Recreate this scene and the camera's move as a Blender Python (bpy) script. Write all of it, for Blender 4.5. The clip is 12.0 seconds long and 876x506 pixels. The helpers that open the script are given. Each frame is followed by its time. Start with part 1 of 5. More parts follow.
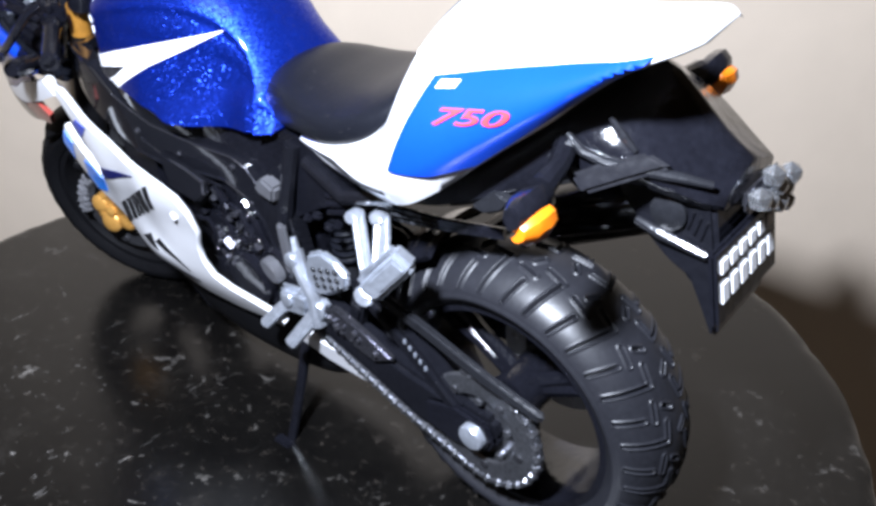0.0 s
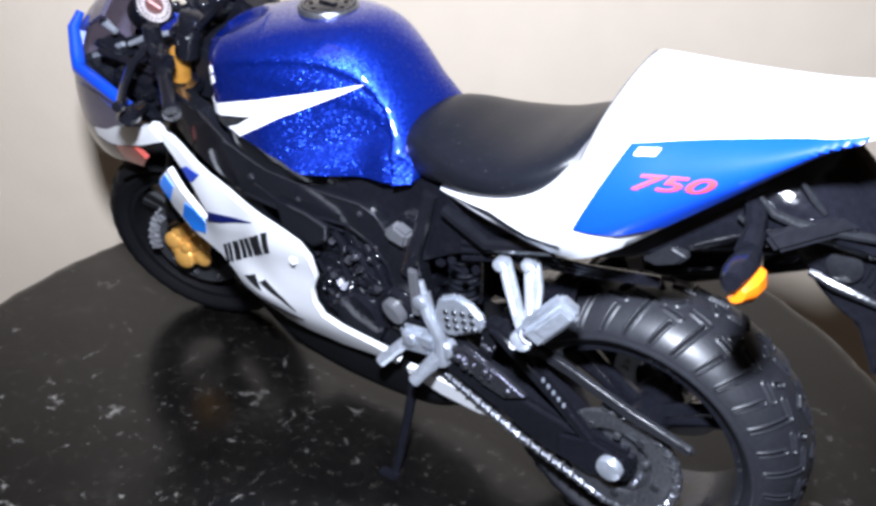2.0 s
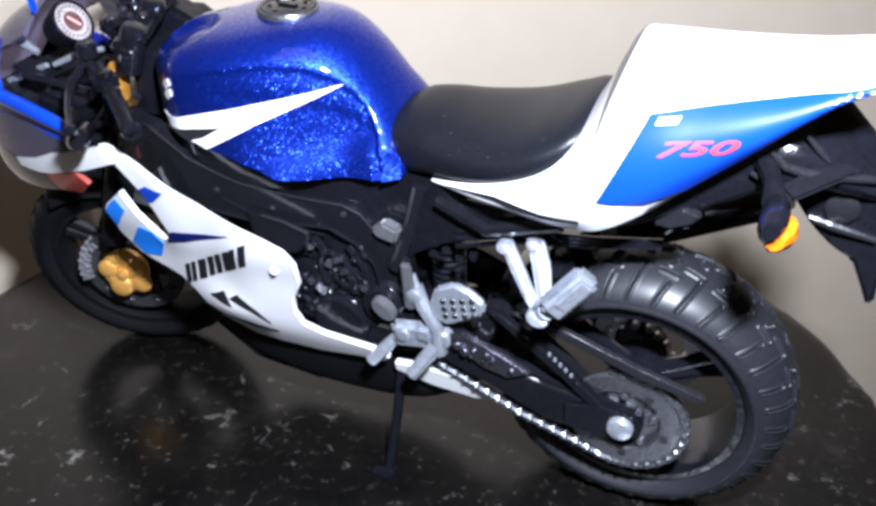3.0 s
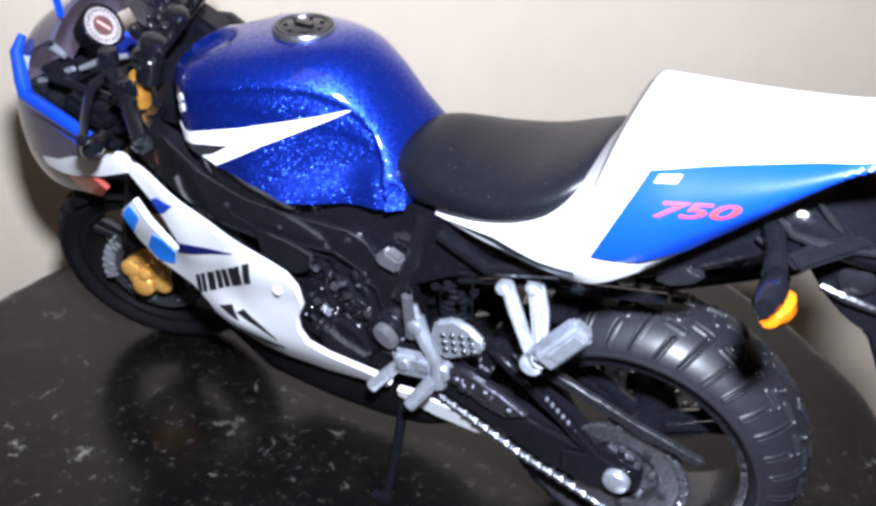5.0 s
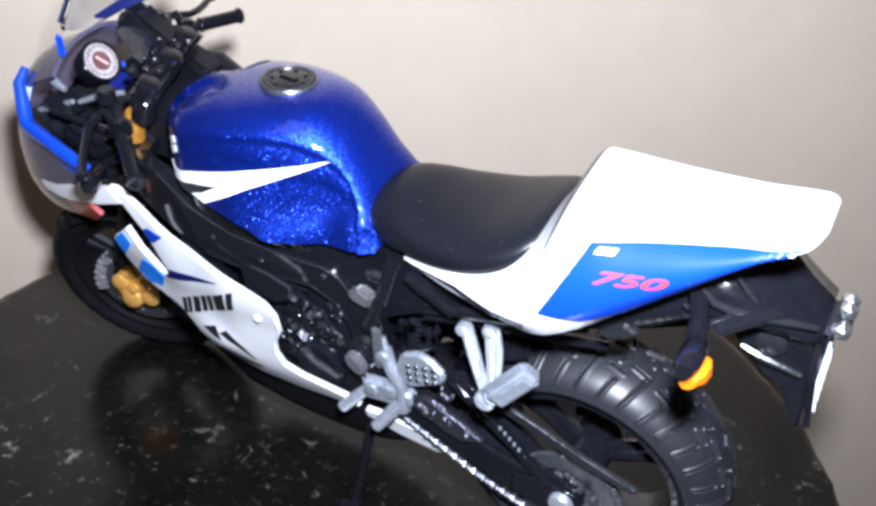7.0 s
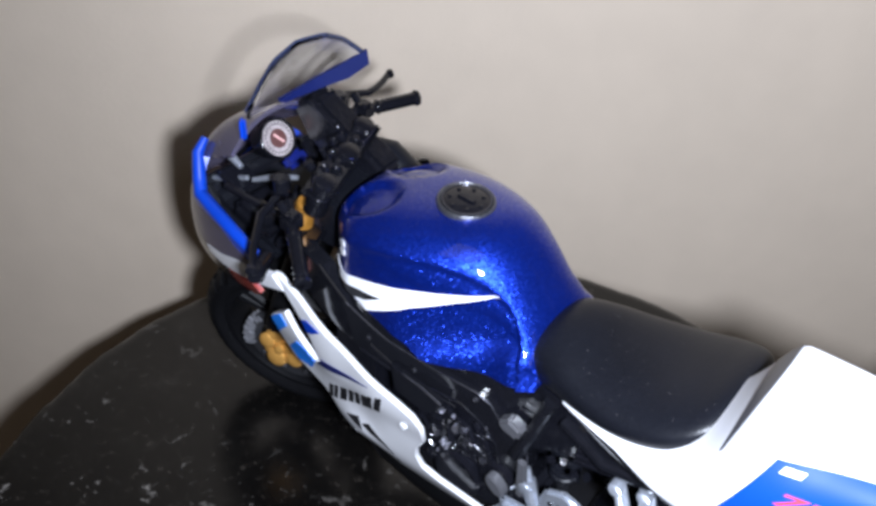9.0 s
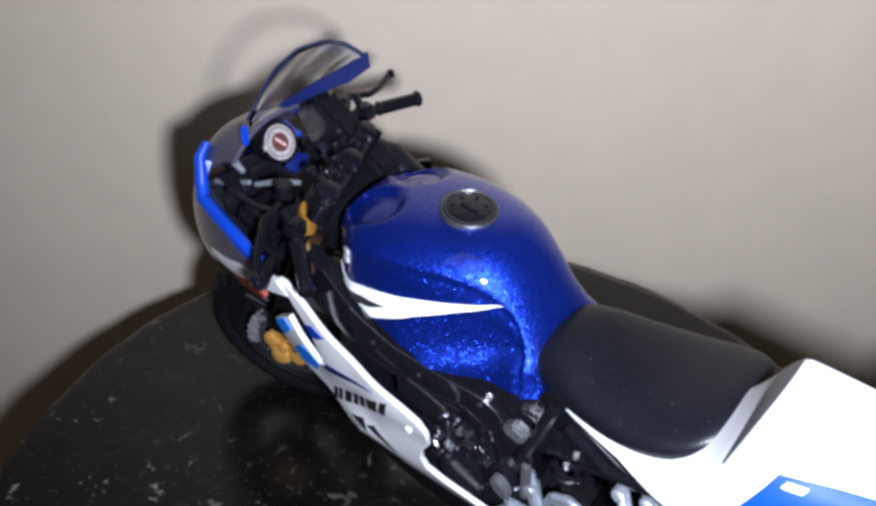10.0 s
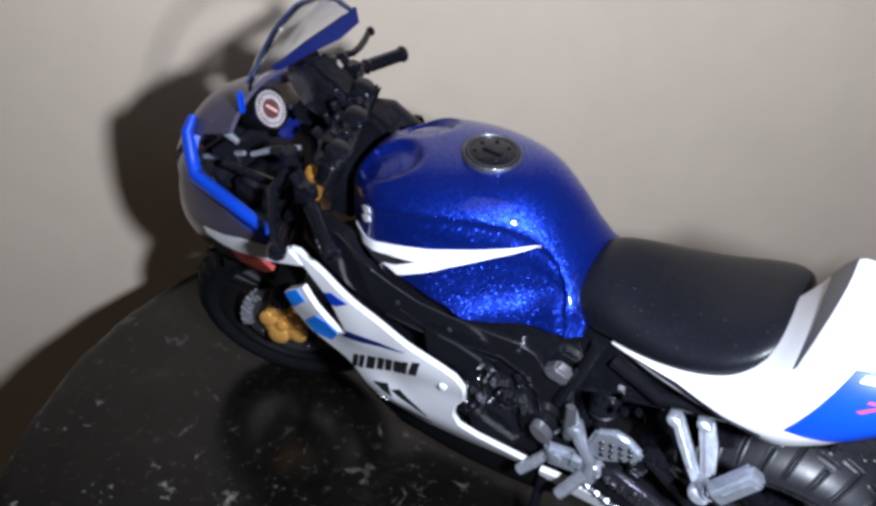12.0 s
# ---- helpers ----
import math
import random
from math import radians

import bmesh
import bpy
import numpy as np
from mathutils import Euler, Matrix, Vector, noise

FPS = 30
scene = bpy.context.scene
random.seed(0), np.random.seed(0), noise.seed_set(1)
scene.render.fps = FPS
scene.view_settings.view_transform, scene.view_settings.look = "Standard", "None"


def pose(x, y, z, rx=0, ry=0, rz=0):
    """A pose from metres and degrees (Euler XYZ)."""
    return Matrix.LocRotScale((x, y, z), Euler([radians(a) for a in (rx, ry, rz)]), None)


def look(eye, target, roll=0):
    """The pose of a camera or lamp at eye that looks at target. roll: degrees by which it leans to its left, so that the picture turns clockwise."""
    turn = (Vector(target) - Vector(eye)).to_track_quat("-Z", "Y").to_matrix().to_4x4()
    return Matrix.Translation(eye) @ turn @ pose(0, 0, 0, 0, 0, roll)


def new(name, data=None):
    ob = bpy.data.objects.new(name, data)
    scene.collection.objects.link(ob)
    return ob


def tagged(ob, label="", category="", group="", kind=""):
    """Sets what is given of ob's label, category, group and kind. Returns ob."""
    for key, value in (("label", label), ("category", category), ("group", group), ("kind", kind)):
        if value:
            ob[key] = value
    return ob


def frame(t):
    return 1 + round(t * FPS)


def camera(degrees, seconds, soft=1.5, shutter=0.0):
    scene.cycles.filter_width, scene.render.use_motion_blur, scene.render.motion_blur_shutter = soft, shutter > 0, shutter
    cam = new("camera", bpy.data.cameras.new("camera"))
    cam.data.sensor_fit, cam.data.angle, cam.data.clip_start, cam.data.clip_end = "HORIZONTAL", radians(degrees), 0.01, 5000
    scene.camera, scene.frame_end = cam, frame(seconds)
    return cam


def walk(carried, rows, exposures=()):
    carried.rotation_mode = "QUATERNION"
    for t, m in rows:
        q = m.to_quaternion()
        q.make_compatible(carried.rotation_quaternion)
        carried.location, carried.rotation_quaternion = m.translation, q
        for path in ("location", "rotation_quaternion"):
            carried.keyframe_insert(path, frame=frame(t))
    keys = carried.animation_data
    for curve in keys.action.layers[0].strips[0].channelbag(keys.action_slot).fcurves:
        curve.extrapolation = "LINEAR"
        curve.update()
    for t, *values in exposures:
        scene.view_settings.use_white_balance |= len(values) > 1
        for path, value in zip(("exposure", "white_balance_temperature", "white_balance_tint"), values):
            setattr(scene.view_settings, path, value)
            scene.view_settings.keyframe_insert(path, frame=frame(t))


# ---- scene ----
cam = camera(51.57, 12.0, soft=3.2)
PATH = [
    (0.0, (0.06329, -0.09746, 0.11447), (-0.0216, 0.00106, 0.03972), -0.42),
    (0.5, (0.06061, -0.10578, 0.1175), (-0.02362, -0.00649, 0.04302), -0.3),
    (1.0, (0.04848, -0.11672, 0.12625), (-0.03283, -0.01487, 0.05199), 0.05),
    (1.5, (0.03968, -0.11831, 0.12789), (-0.04039, -0.01577, 0.05323), 0.62),
    (2.0, (0.03957, -0.119, 0.12352), (-0.03609, -0.01319, 0.04881), 1.04),
    (2.5, (0.02105, -0.12973, 0.12356), (-0.03382, -0.01209, 0.04839), 0.41),
    (2.7, (0.01624, -0.13365, 0.12329), (-0.03351, -0.01368, 0.04825), 0.24),
    (4.3, (0.02926, -0.12635, 0.1229), (-0.03461, -0.01329, 0.0478), 0.85),
    (4.5, (0.02612, -0.12447, 0.12854), (-0.03728, -0.01183, 0.05243), 0.62),
    (5.0, (0.02446, -0.12205, 0.12803), (-0.037, -0.00911, 0.05079), 1.41),
    (5.5, (0.02007, -0.12841, 0.1318), (-0.03692, -0.01311, 0.05461), 1.35),
    (6.0, (0.0206, -0.13386, 0.13929), (-0.03308, -0.01709, 0.06193), 1.51),
    (6.5, (0.0266, -0.13944, 0.12594), (-0.02812, -0.02351, 0.04806), 2.58),
    (7.0, (0.02951, -0.12604, 0.14409), (-0.02881, -0.01351, 0.06386), 3.91),
    (7.5, (0.02298, -0.12959, 0.16077), (-0.04357, -0.02404, 0.07753), 5.93),
    (7.7, (0.01968, -0.12797, 0.16425), (-0.04849, -0.02403, 0.0803), 6.15),
    (9.3, (0.00572, -0.11589, 0.16367), (-0.06567, -0.01664, 0.07677), 6.32),
    (9.5, (0.003, -0.11583, 0.16581), (-0.06632, -0.01701, 0.07676), 6.31),
    (10.0, (0.00713, -0.11483, 0.16926), (-0.06218, -0.01665, 0.0795), 6.17),
    (10.5, (0.00869, -0.11596, 0.16811), (-0.06039, -0.01786, 0.07808), 6.31),
    (11.0, (0.00962, -0.11537, 0.16581), (-0.0594, -0.01774, 0.07523), 6.08),
    (11.5, (0.00592, -0.11864, 0.16301), (-0.0593, -0.01845, 0.07241), 5.59),
    (12.0, (-0.00979, -0.1277, 0.16076), (-0.06443, -0.02112, 0.07045), 5.05),
]
walk(cam, [(t, look(eye, target, roll)) for t, eye, target, roll in PATH], [(0.0, 0.4), (2.5, 0.4), (6.8, 0.3), (7.6, 0.02), (9.6, -0.34), (12.0, -0.40)])

# ---- light: one bright torch beside the camera's hand, a dim warm room ----
world = bpy.data.worlds.new("room_light")
world.use_nodes = True
world.node_tree.nodes["Background"].inputs[0].default_value = (1.0, 0.93, 0.86, 1)
world.node_tree.nodes["Background"].inputs[1].default_value = 0.06
scene.world = world
scene.view_settings.exposure = 0.0
torch = new("torch", bpy.data.lights.new("torch", "SPOT"))
torch.data.energy = 4.8
torch.data.color = (0.86, 0.945, 1.12)
torch.data.shadow_soft_size = 0.006
torch.matrix_basis = look((0.029, -0.113, 0.163), (-0.045, 0.03, 0.035))
torch.data.spot_size, torch.data.spot_blend = radians(150), 0.9

# unseen soft fill added overhead to lift the dark parts
overhead_fill = new("overhead_fill", bpy.data.lights.new("overhead_fill", "AREA"))
overhead_fill.data.size, overhead_fill.data.energy, overhead_fill.data.color = 1.0, 2.1, (1.0, 0.96, 0.92)
overhead_fill.location = (0.1, -0.8, 1.5)

# ---- materials ----
MM = 0.001


def material(name, color, rough=0.5, metal=0.0, coat=0.0, grain=0.0, grain_size=1.0, bump=0.0, bump_size=0.5, spread=0.0):
    """A surface with colour variation at two scales, fine relief and worn gloss. Sizes in millimetres."""
    m = bpy.data.materials.new(name)
    m.use_nodes = True
    nt = m.node_tree
    b = nt.nodes["Principled BSDF"]
    b.inputs["Roughness"].default_value = rough
    b.inputs["Metallic"].default_value = metal
    b.inputs["Coat Weight"].default_value = coat
    b.inputs["Coat Roughness"].default_value = 0.08
    tc = nt.nodes.new("ShaderNodeTexCoord")
    big = nt.nodes.new("ShaderNodeTexNoise")
    big.inputs["Scale"].default_value = 1 / (12 * MM)
    big.inputs["Detail"].default_value = 4
    fine = nt.nodes.new("ShaderNodeTexNoise")
    fine.inputs["Scale"].default_value = 1 / (grain_size * MM)
    fine.inputs["Detail"].default_value = 3
    for n in (big, fine):
        nt.links.new(tc.outputs["Object"], n.inputs["Vector"])
    mix = nt.nodes.new("ShaderNodeMath")
    mix.operation = "ADD"
    nt.links.new(big.outputs["Fac"], mix.inputs[0])
    nt.links.new(fine.outputs["Fac"], mix.inputs[1])
    ramp = nt.nodes.new("ShaderNodeValToRGB")
    lo = [max(0.0, c * (1 - grain)) for c in color]
    hi = [min(1.0, c * (1 + grain)) for c in color]
    ramp.color_ramp.elements[0].position, ramp.color_ramp.elements[0].color = 0.25, (*lo, 1)
    ramp.color_ramp.elements[1].position, ramp.color_ramp.elements[1].color = 0.75, (*hi, 1)
    half = nt.nodes.new("ShaderNodeMath")
    half.operation = "MULTIPLY"
    half.inputs[1].default_value = 0.5
    nt.links.new(mix.outputs[0], half.inputs[0])
    nt.links.new(half.outputs[0], ramp.inputs[0])
    nt.links.new(ramp.outputs[0], b.inputs["Base Color"])
    if spread:
        rr = nt.nodes.new("ShaderNodeMapRange")
        rr.inputs["To Min"].default_value, rr.inputs["To Max"].default_value = max(0.02, rough - spread), min(1, rough + spread)
        nt.links.new(half.outputs[0], rr.inputs["Value"])
        nt.links.new(rr.outputs[0], b.inputs["Roughness"])
    if bump:
        bn = nt.nodes.new("ShaderNodeTexNoise")
        bn.inputs["Scale"].default_value = 1 / (bump_size * MM)
        bn.inputs["Detail"].default_value = 3
        nt.links.new(tc.outputs["Object"], bn.inputs["Vector"])
        bp = nt.nodes.new("ShaderNodeBump")
        bp.inputs["Strength"].default_value = bump
        bp.inputs["Distance"].default_value = 0.2 * MM
        nt.links.new(bn.outputs["Fac"], bp.inputs["Height"])
        nt.links.new(bp.outputs["Normal"], b.inputs["Normal"])
    return m


def flake_paint():
    """Blue metallic lacquer with bright flakes, each turned its own way, under a clear coat."""
    m = material("flake_paint", (0.0035, 0.025, 0.31), 0.32, 0.85, 0.6, 0.25, 0.6)
    nt = m.node_tree
    b = nt.nodes["Principled BSDF"]
    b.inputs["Coat Weight"].default_value, b.inputs["Coat Roughness"].default_value = 1.0, 0.04
    tc = nt.nodes.new("ShaderNodeTexCoord")
    cells = nt.nodes.new("ShaderNodeTexVoronoi")
    cells.inputs["Scale"].default_value = 1 / (0.16 * MM)
    nt.links.new(tc.outputs["Object"], cells.inputs["Vector"])
    geo = nt.nodes.new("ShaderNodeNewGeometry")
    off = nt.nodes.new("ShaderNodeVectorMath")
    off.operation = "SUBTRACT"
    off.inputs[1].default_value = (0.5, 0.5, 0.5)
    nt.links.new(cells.outputs["Color"], off.inputs[0])
    scl = nt.nodes.new("ShaderNodeVectorMath")
    scl.operation = "SCALE"
    parts = nt.nodes.new("ShaderNodeSeparateColor")
    nt.links.new(cells.outputs["Color"], parts.inputs[0])
    wild = nt.nodes.new("ShaderNodeMath")
    wild.operation = "POWER"
    wild.inputs[1].default_value = 1.5
    nt.links.new(parts.outputs[2], wild.inputs[0])
    tilt = nt.nodes.new("ShaderNodeMapRange")
    tilt.inputs["To Min"].default_value, tilt.inputs["To Max"].default_value = 0.22, 0.85
    nt.links.new(wild.outputs[0], tilt.inputs["Value"])
    nt.links.new(tilt.outputs[0], scl.inputs["Scale"])
    nt.links.new(off.outputs[0], scl.inputs[0])
    polish = nt.nodes.new("ShaderNodeMapRange")
    polish.inputs["To Min"].default_value, polish.inputs["To Max"].default_value = 0.46, 0.32
    nt.links.new(wild.outputs[0], polish.inputs["Value"])
    nt.links.new(polish.outputs[0], b.inputs["Roughness"])
    add = nt.nodes.new("ShaderNodeVectorMath")
    add.operation = "ADD"
    nt.links.new(geo.outputs["Normal"], add.inputs[0])
    nt.links.new(scl.outputs[0], add.inputs[1])
    nor = nt.nodes.new("ShaderNodeVectorMath")
    nor.operation = "NORMALIZE"
    nt.links.new(add.outputs[0], nor.inputs[0])
    nt.links.new(nor.outputs[0], b.inputs["Normal"])
    return m


def dusted(m):
    """Sparse pale dust grains on a dark surface."""
    nt = m.node_tree
    b = nt.nodes["Principled BSDF"]
    under = b.inputs["Base Color"].links[0].from_socket
    tc = nt.nodes.new("ShaderNodeTexCoord")
    n = nt.nodes.new("ShaderNodeTexNoise")
    n.inputs["Scale"].default_value = 1 / (0.55 * MM)
    n.inputs["Detail"].default_value = 2
    nt.links.new(tc.outputs["Object"], n.inputs["Vector"])
    r = nt.nodes.new("ShaderNodeMapRange")
    r.inputs["From Min"].default_value, r.inputs["From Max"].default_value = 0.69, 0.78
    nt.links.new(n.outputs["Fac"], r.inputs["Value"])
    x = nt.nodes.new("ShaderNodeMix")
    x.data_type = "RGBA"
    nt.links.new(r.outputs[0], x.inputs["Factor"])
    nt.links.new(under, x.inputs[6])
    x.inputs[7].default_value = (0.035, 0.033, 0.036, 1)
    nt.links.new(x.outputs[2], b.inputs["Base Color"])
    return m


def granite():
    """Polished black stone: grey-brown clouds, pale grains and broken white veins."""
    m = bpy.data.materials.new("granite")
    m.use_nodes = True
    nt = m.node_tree
    b = nt.nodes["Principled BSDF"]
    tc = nt.nodes.new("ShaderNodeTexCoord")

    def tex(kind, size, detail=4.0, rough=0.6):
        n = nt.nodes.new(kind)
        n.inputs["Scale"].default_value = 1 / (size * MM)
        if kind == "ShaderNodeTexNoise":
            n.inputs["Detail"].default_value, n.inputs["Roughness"].default_value = detail, rough
        nt.links.new(tc.outputs["Object"], n.inputs["Vector"])
        return n

    def ramp(sock, *stops):
        r = nt.nodes.new("ShaderNodeValToRGB")
        while len(r.color_ramp.elements) < len(stops):
            r.color_ramp.elements.new(0.5)
        for e, (p, c) in zip(r.color_ramp.elements, stops):
            e.position, e.color = p, (c, c, c, 1) if isinstance(c, float) else (*c, 1)
        nt.links.new(sock, r.inputs[0])
        return r.outputs[0]

    def mixed(fac, a, c):
        x = nt.nodes.new("ShaderNodeMix")
        x.data_type = "RGBA"
        nt.links.new(fac, x.inputs["Factor"])
        for sock, v in ((x.inputs[6], a), (x.inputs[7], c)):
            if isinstance(v, tuple):
                sock.default_value = (*v, 1)
            else:
                nt.links.new(v, sock)
        return x.outputs[2]

    clouds = ramp(tex("ShaderNodeTexNoise", 16, 8, 0.7).outputs["Fac"], (0.36, (0.0018, 0.0017, 0.0017)), (0.58, (0.0038, 0.0035, 0.0032)), (0.78, (0.016, 0.0145, 0.013)))
    grains = ramp(tex("ShaderNodeTexNoise", 2.6, 5, 0.75).outputs["Fac"], (0.57, 0.0), (0.80, 1.0))
    spots = ramp(tex("ShaderNodeTexNoise", 4.2, 6, 0.7).outputs["Fac"], (0.61, 0.0), (0.76, 1.0))
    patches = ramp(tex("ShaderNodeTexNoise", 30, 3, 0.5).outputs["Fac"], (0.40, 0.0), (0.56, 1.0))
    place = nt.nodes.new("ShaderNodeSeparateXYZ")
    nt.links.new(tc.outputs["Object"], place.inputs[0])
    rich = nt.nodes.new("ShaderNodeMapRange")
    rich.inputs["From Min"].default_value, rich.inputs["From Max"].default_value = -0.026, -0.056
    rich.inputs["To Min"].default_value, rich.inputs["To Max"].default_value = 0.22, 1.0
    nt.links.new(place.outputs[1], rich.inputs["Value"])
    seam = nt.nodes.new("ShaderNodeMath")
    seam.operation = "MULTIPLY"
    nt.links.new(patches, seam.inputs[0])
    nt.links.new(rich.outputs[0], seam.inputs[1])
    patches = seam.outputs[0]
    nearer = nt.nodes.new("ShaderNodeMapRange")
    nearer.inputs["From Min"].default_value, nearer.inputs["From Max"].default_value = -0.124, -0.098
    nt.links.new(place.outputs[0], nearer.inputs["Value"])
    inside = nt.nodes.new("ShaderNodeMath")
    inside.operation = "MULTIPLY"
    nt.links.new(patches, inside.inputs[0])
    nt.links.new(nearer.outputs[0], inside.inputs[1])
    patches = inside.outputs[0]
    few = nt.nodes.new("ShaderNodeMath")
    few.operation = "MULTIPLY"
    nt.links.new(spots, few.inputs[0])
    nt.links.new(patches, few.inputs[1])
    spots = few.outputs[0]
    warp = tex("ShaderNodeTexNoise", 22, 3)
    vein = nt.nodes.new("ShaderNodeMath")
    vein.operation = "SUBTRACT"
    vein.inputs[1].default_value = 0.5
    nt.links.new(warp.outputs["Fac"], vein.inputs[0])
    ab = nt.nodes.new("ShaderNodeMath")
    ab.operation = "ABSOLUTE"
    nt.links.new(vein.outputs[0], ab.inputs[0])
    line = ramp(ab.outputs[0], (0.0, 1.0), (0.02, 0.0))
    broken = ramp(tex("ShaderNodeTexNoise", 7, 4, 0.7).outputs["Fac"], (0.56, 0.0), (0.66, 1.0))
    seams = nt.nodes.new("ShaderNodeMath")
    seams.operation = "MULTIPLY"
    nt.links.new(line, seams.inputs[0])
    nt.links.new(rich.outputs[0], seams.inputs[1])
    both = nt.nodes.new("ShaderNodeMath")
    both.operation = "MULTIPLY"
    nt.links.new(seams.outputs[0], both.inputs[0])
    nt.links.new(broken, both.inputs[1])
    c = mixed(grains, clouds, (0.040, 0.034, 0.029))
    c = mixed(both.outputs[0], c, (0.26, 0.24, 0.22))
    c = mixed(spots, c, (0.30, 0.28, 0.262))
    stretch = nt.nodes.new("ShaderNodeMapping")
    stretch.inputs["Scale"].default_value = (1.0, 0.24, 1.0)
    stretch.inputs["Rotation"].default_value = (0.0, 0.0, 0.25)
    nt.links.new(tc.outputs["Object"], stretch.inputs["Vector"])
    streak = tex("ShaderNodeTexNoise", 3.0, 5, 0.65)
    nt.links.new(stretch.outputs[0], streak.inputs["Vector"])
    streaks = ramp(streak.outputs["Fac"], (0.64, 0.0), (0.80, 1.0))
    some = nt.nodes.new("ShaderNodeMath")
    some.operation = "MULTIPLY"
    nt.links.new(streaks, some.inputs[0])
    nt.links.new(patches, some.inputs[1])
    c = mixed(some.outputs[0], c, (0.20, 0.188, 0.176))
    nt.links.new(c, b.inputs["Base Color"])
    b.inputs["Roughness"].default_value = 0.22
    b.inputs["IOR"].default_value = 1.40
    bp = nt.nodes.new("ShaderNodeBump")
    bp.inputs["Strength"].default_value, bp.inputs["Distance"].default_value = 0.10, 0.2 * MM
    nt.links.new(tex("ShaderNodeTexNoise", 1.5, 4, 0.7).outputs["Fac"], bp.inputs["Height"])
    nt.links.new(bp.outputs["Normal"], b.inputs["Normal"])
    return m


def clear_plastic():
    m = bpy.data.materials.new("clear_plastic")
    m.use_nodes = True
    b = m.node_tree.nodes["Principled BSDF"]
    b.inputs["Base Color"].default_value = (0.86, 0.89, 0.95, 1)
    b.inputs["Roughness"].default_value = 0.04
    b.inputs["Transmission Weight"].default_value = 1.0
    b.inputs["IOR"].default_value = 1.35
    return m


def tinted_plastic():
    m = clear_plastic()
    m.name = "tinted_plastic"
    m.node_tree.nodes["Principled BSDF"].inputs["Base Color"].default_value = (0.16, 0.24, 0.62, 1)
    return m


def smoked_plastic():
    m = clear_plastic()
    m.name = "smoked_plastic"
    b = m.node_tree.nodes["Principled BSDF"]
    b.inputs["Base Color"].default_value = (0.20, 0.18, 0.27, 1)
    b.inputs["Transmission Weight"].default_value = 0.75
    b.inputs["Roughness"].default_value = 0.12
    return m


SMOKED = smoked_plastic()
TINTED = tinted_plastic()
FLAKE = flake_paint()
BLUE = material("blue_gloss", (0.0025, 0.041, 0.38), 0.3, 0.0, 0.4, 0.06)
DEEP_BLUE = material("deep_blue", (0.003, 0.008, 0.095), 0.35, 0.0, 0.5, 0.1)
LIP_BLUE = material("lip_blue", (0.002, 0.006, 0.055), 0.5, 0.0, 0.0, 0.1)
LIP_BLUE.node_tree.nodes["Principled BSDF"].inputs["Specular IOR Level"].default_value = 0.2
SKY_BLUE = material("sky_blue", (0.012, 0.22, 0.85), 0.35, 0.0, 0.5, 0.08)
WHITE = material("white_gloss", (0.68, 0.68, 0.70), 0.28, 0.0, 0.6, 0.03, 1.0, 0.04, 3.0)
DECAL_BLACK = material("decal_black", (0.012, 0.012, 0.014), 0.4)
DECAL_WHITE = material("decal_white", (0.78, 0.78, 0.80), 0.4, grain=0.03)
RED = material("red_ink", (0.34, 0.034, 0.045), 0.45, grain=0.1)
BLACK = material("black_plastic", (0.005, 0.0052, 0.0075), 0.13, 0, 0.1, 0.4, 0.8, 0.45, 1.1, 0.05)
FRAME_BLACK = material("frame_black", (0.0056, 0.0058, 0.0078), 0.11, 0, 0.1, 0.3, 1.0, 0.16, 2.4, 0.05)
SEAT_BLACK = dusted(material("seat_black", (0.005, 0.0055, 0.008), 0.38, 0, 0, 0.3, 0.5, 0.16, 0.5, 0.07))
RUBBER = material("rubber", (0.0110, 0.0113, 0.0142), 0.42, 0, 0, 0.3, 0.7, 0.05, 0.6, 0.08)
SILVER = material("silver_paint", (0.46, 0.49, 0.55), 0.32, 0.75, 0.1, 0.3, 1.0, 0.35, 1.6, 0.1)
PAD_GREY = material("pad_grey", (0.062, 0.062, 0.068), 0.4, 0, 0.2, 0.15, 1.0)
SEAT_BLACK.node_tree.nodes["Principled BSDF"].inputs["Specular IOR Level"].default_value = 0.22
RUBBER.node_tree.nodes["Principled BSDF"].inputs["Specular IOR Level"].default_value = 0.4
CHROME = material("chrome", (0.58, 0.59, 0.61), 0.26, 0.95, 0, 0.25, 0.5, 0.5, 0.6, 0.1)
# brake disc steel twice: dark for its shaded ring, paler for its lit sector
ROTOR = material("rotor_steel", (0.05, 0.05, 0.055), 0.35, 0.5, 0, 0.5, 0.5, 0.4, 0.6, 0.1)
LIT_STEEL = material("lit_steel", (0.15, 0.15, 0.16), 0.4, 0.4, 0, 0.5, 0.6, 0.5, 0.7, 0.1)
DISC_STEEL = material("disc_steel", (0.60, 0.60, 0.62), 0.35, 0.5, 0, 0.3, 0.5, 0.4, 0.6, 0.1)
CHAIN_GREY = material("chain_grey", (0.20, 0.205, 0.225), 0.3, 0.9, 0, 0.5, 0.6, 0.5, 0.6, 0.1)
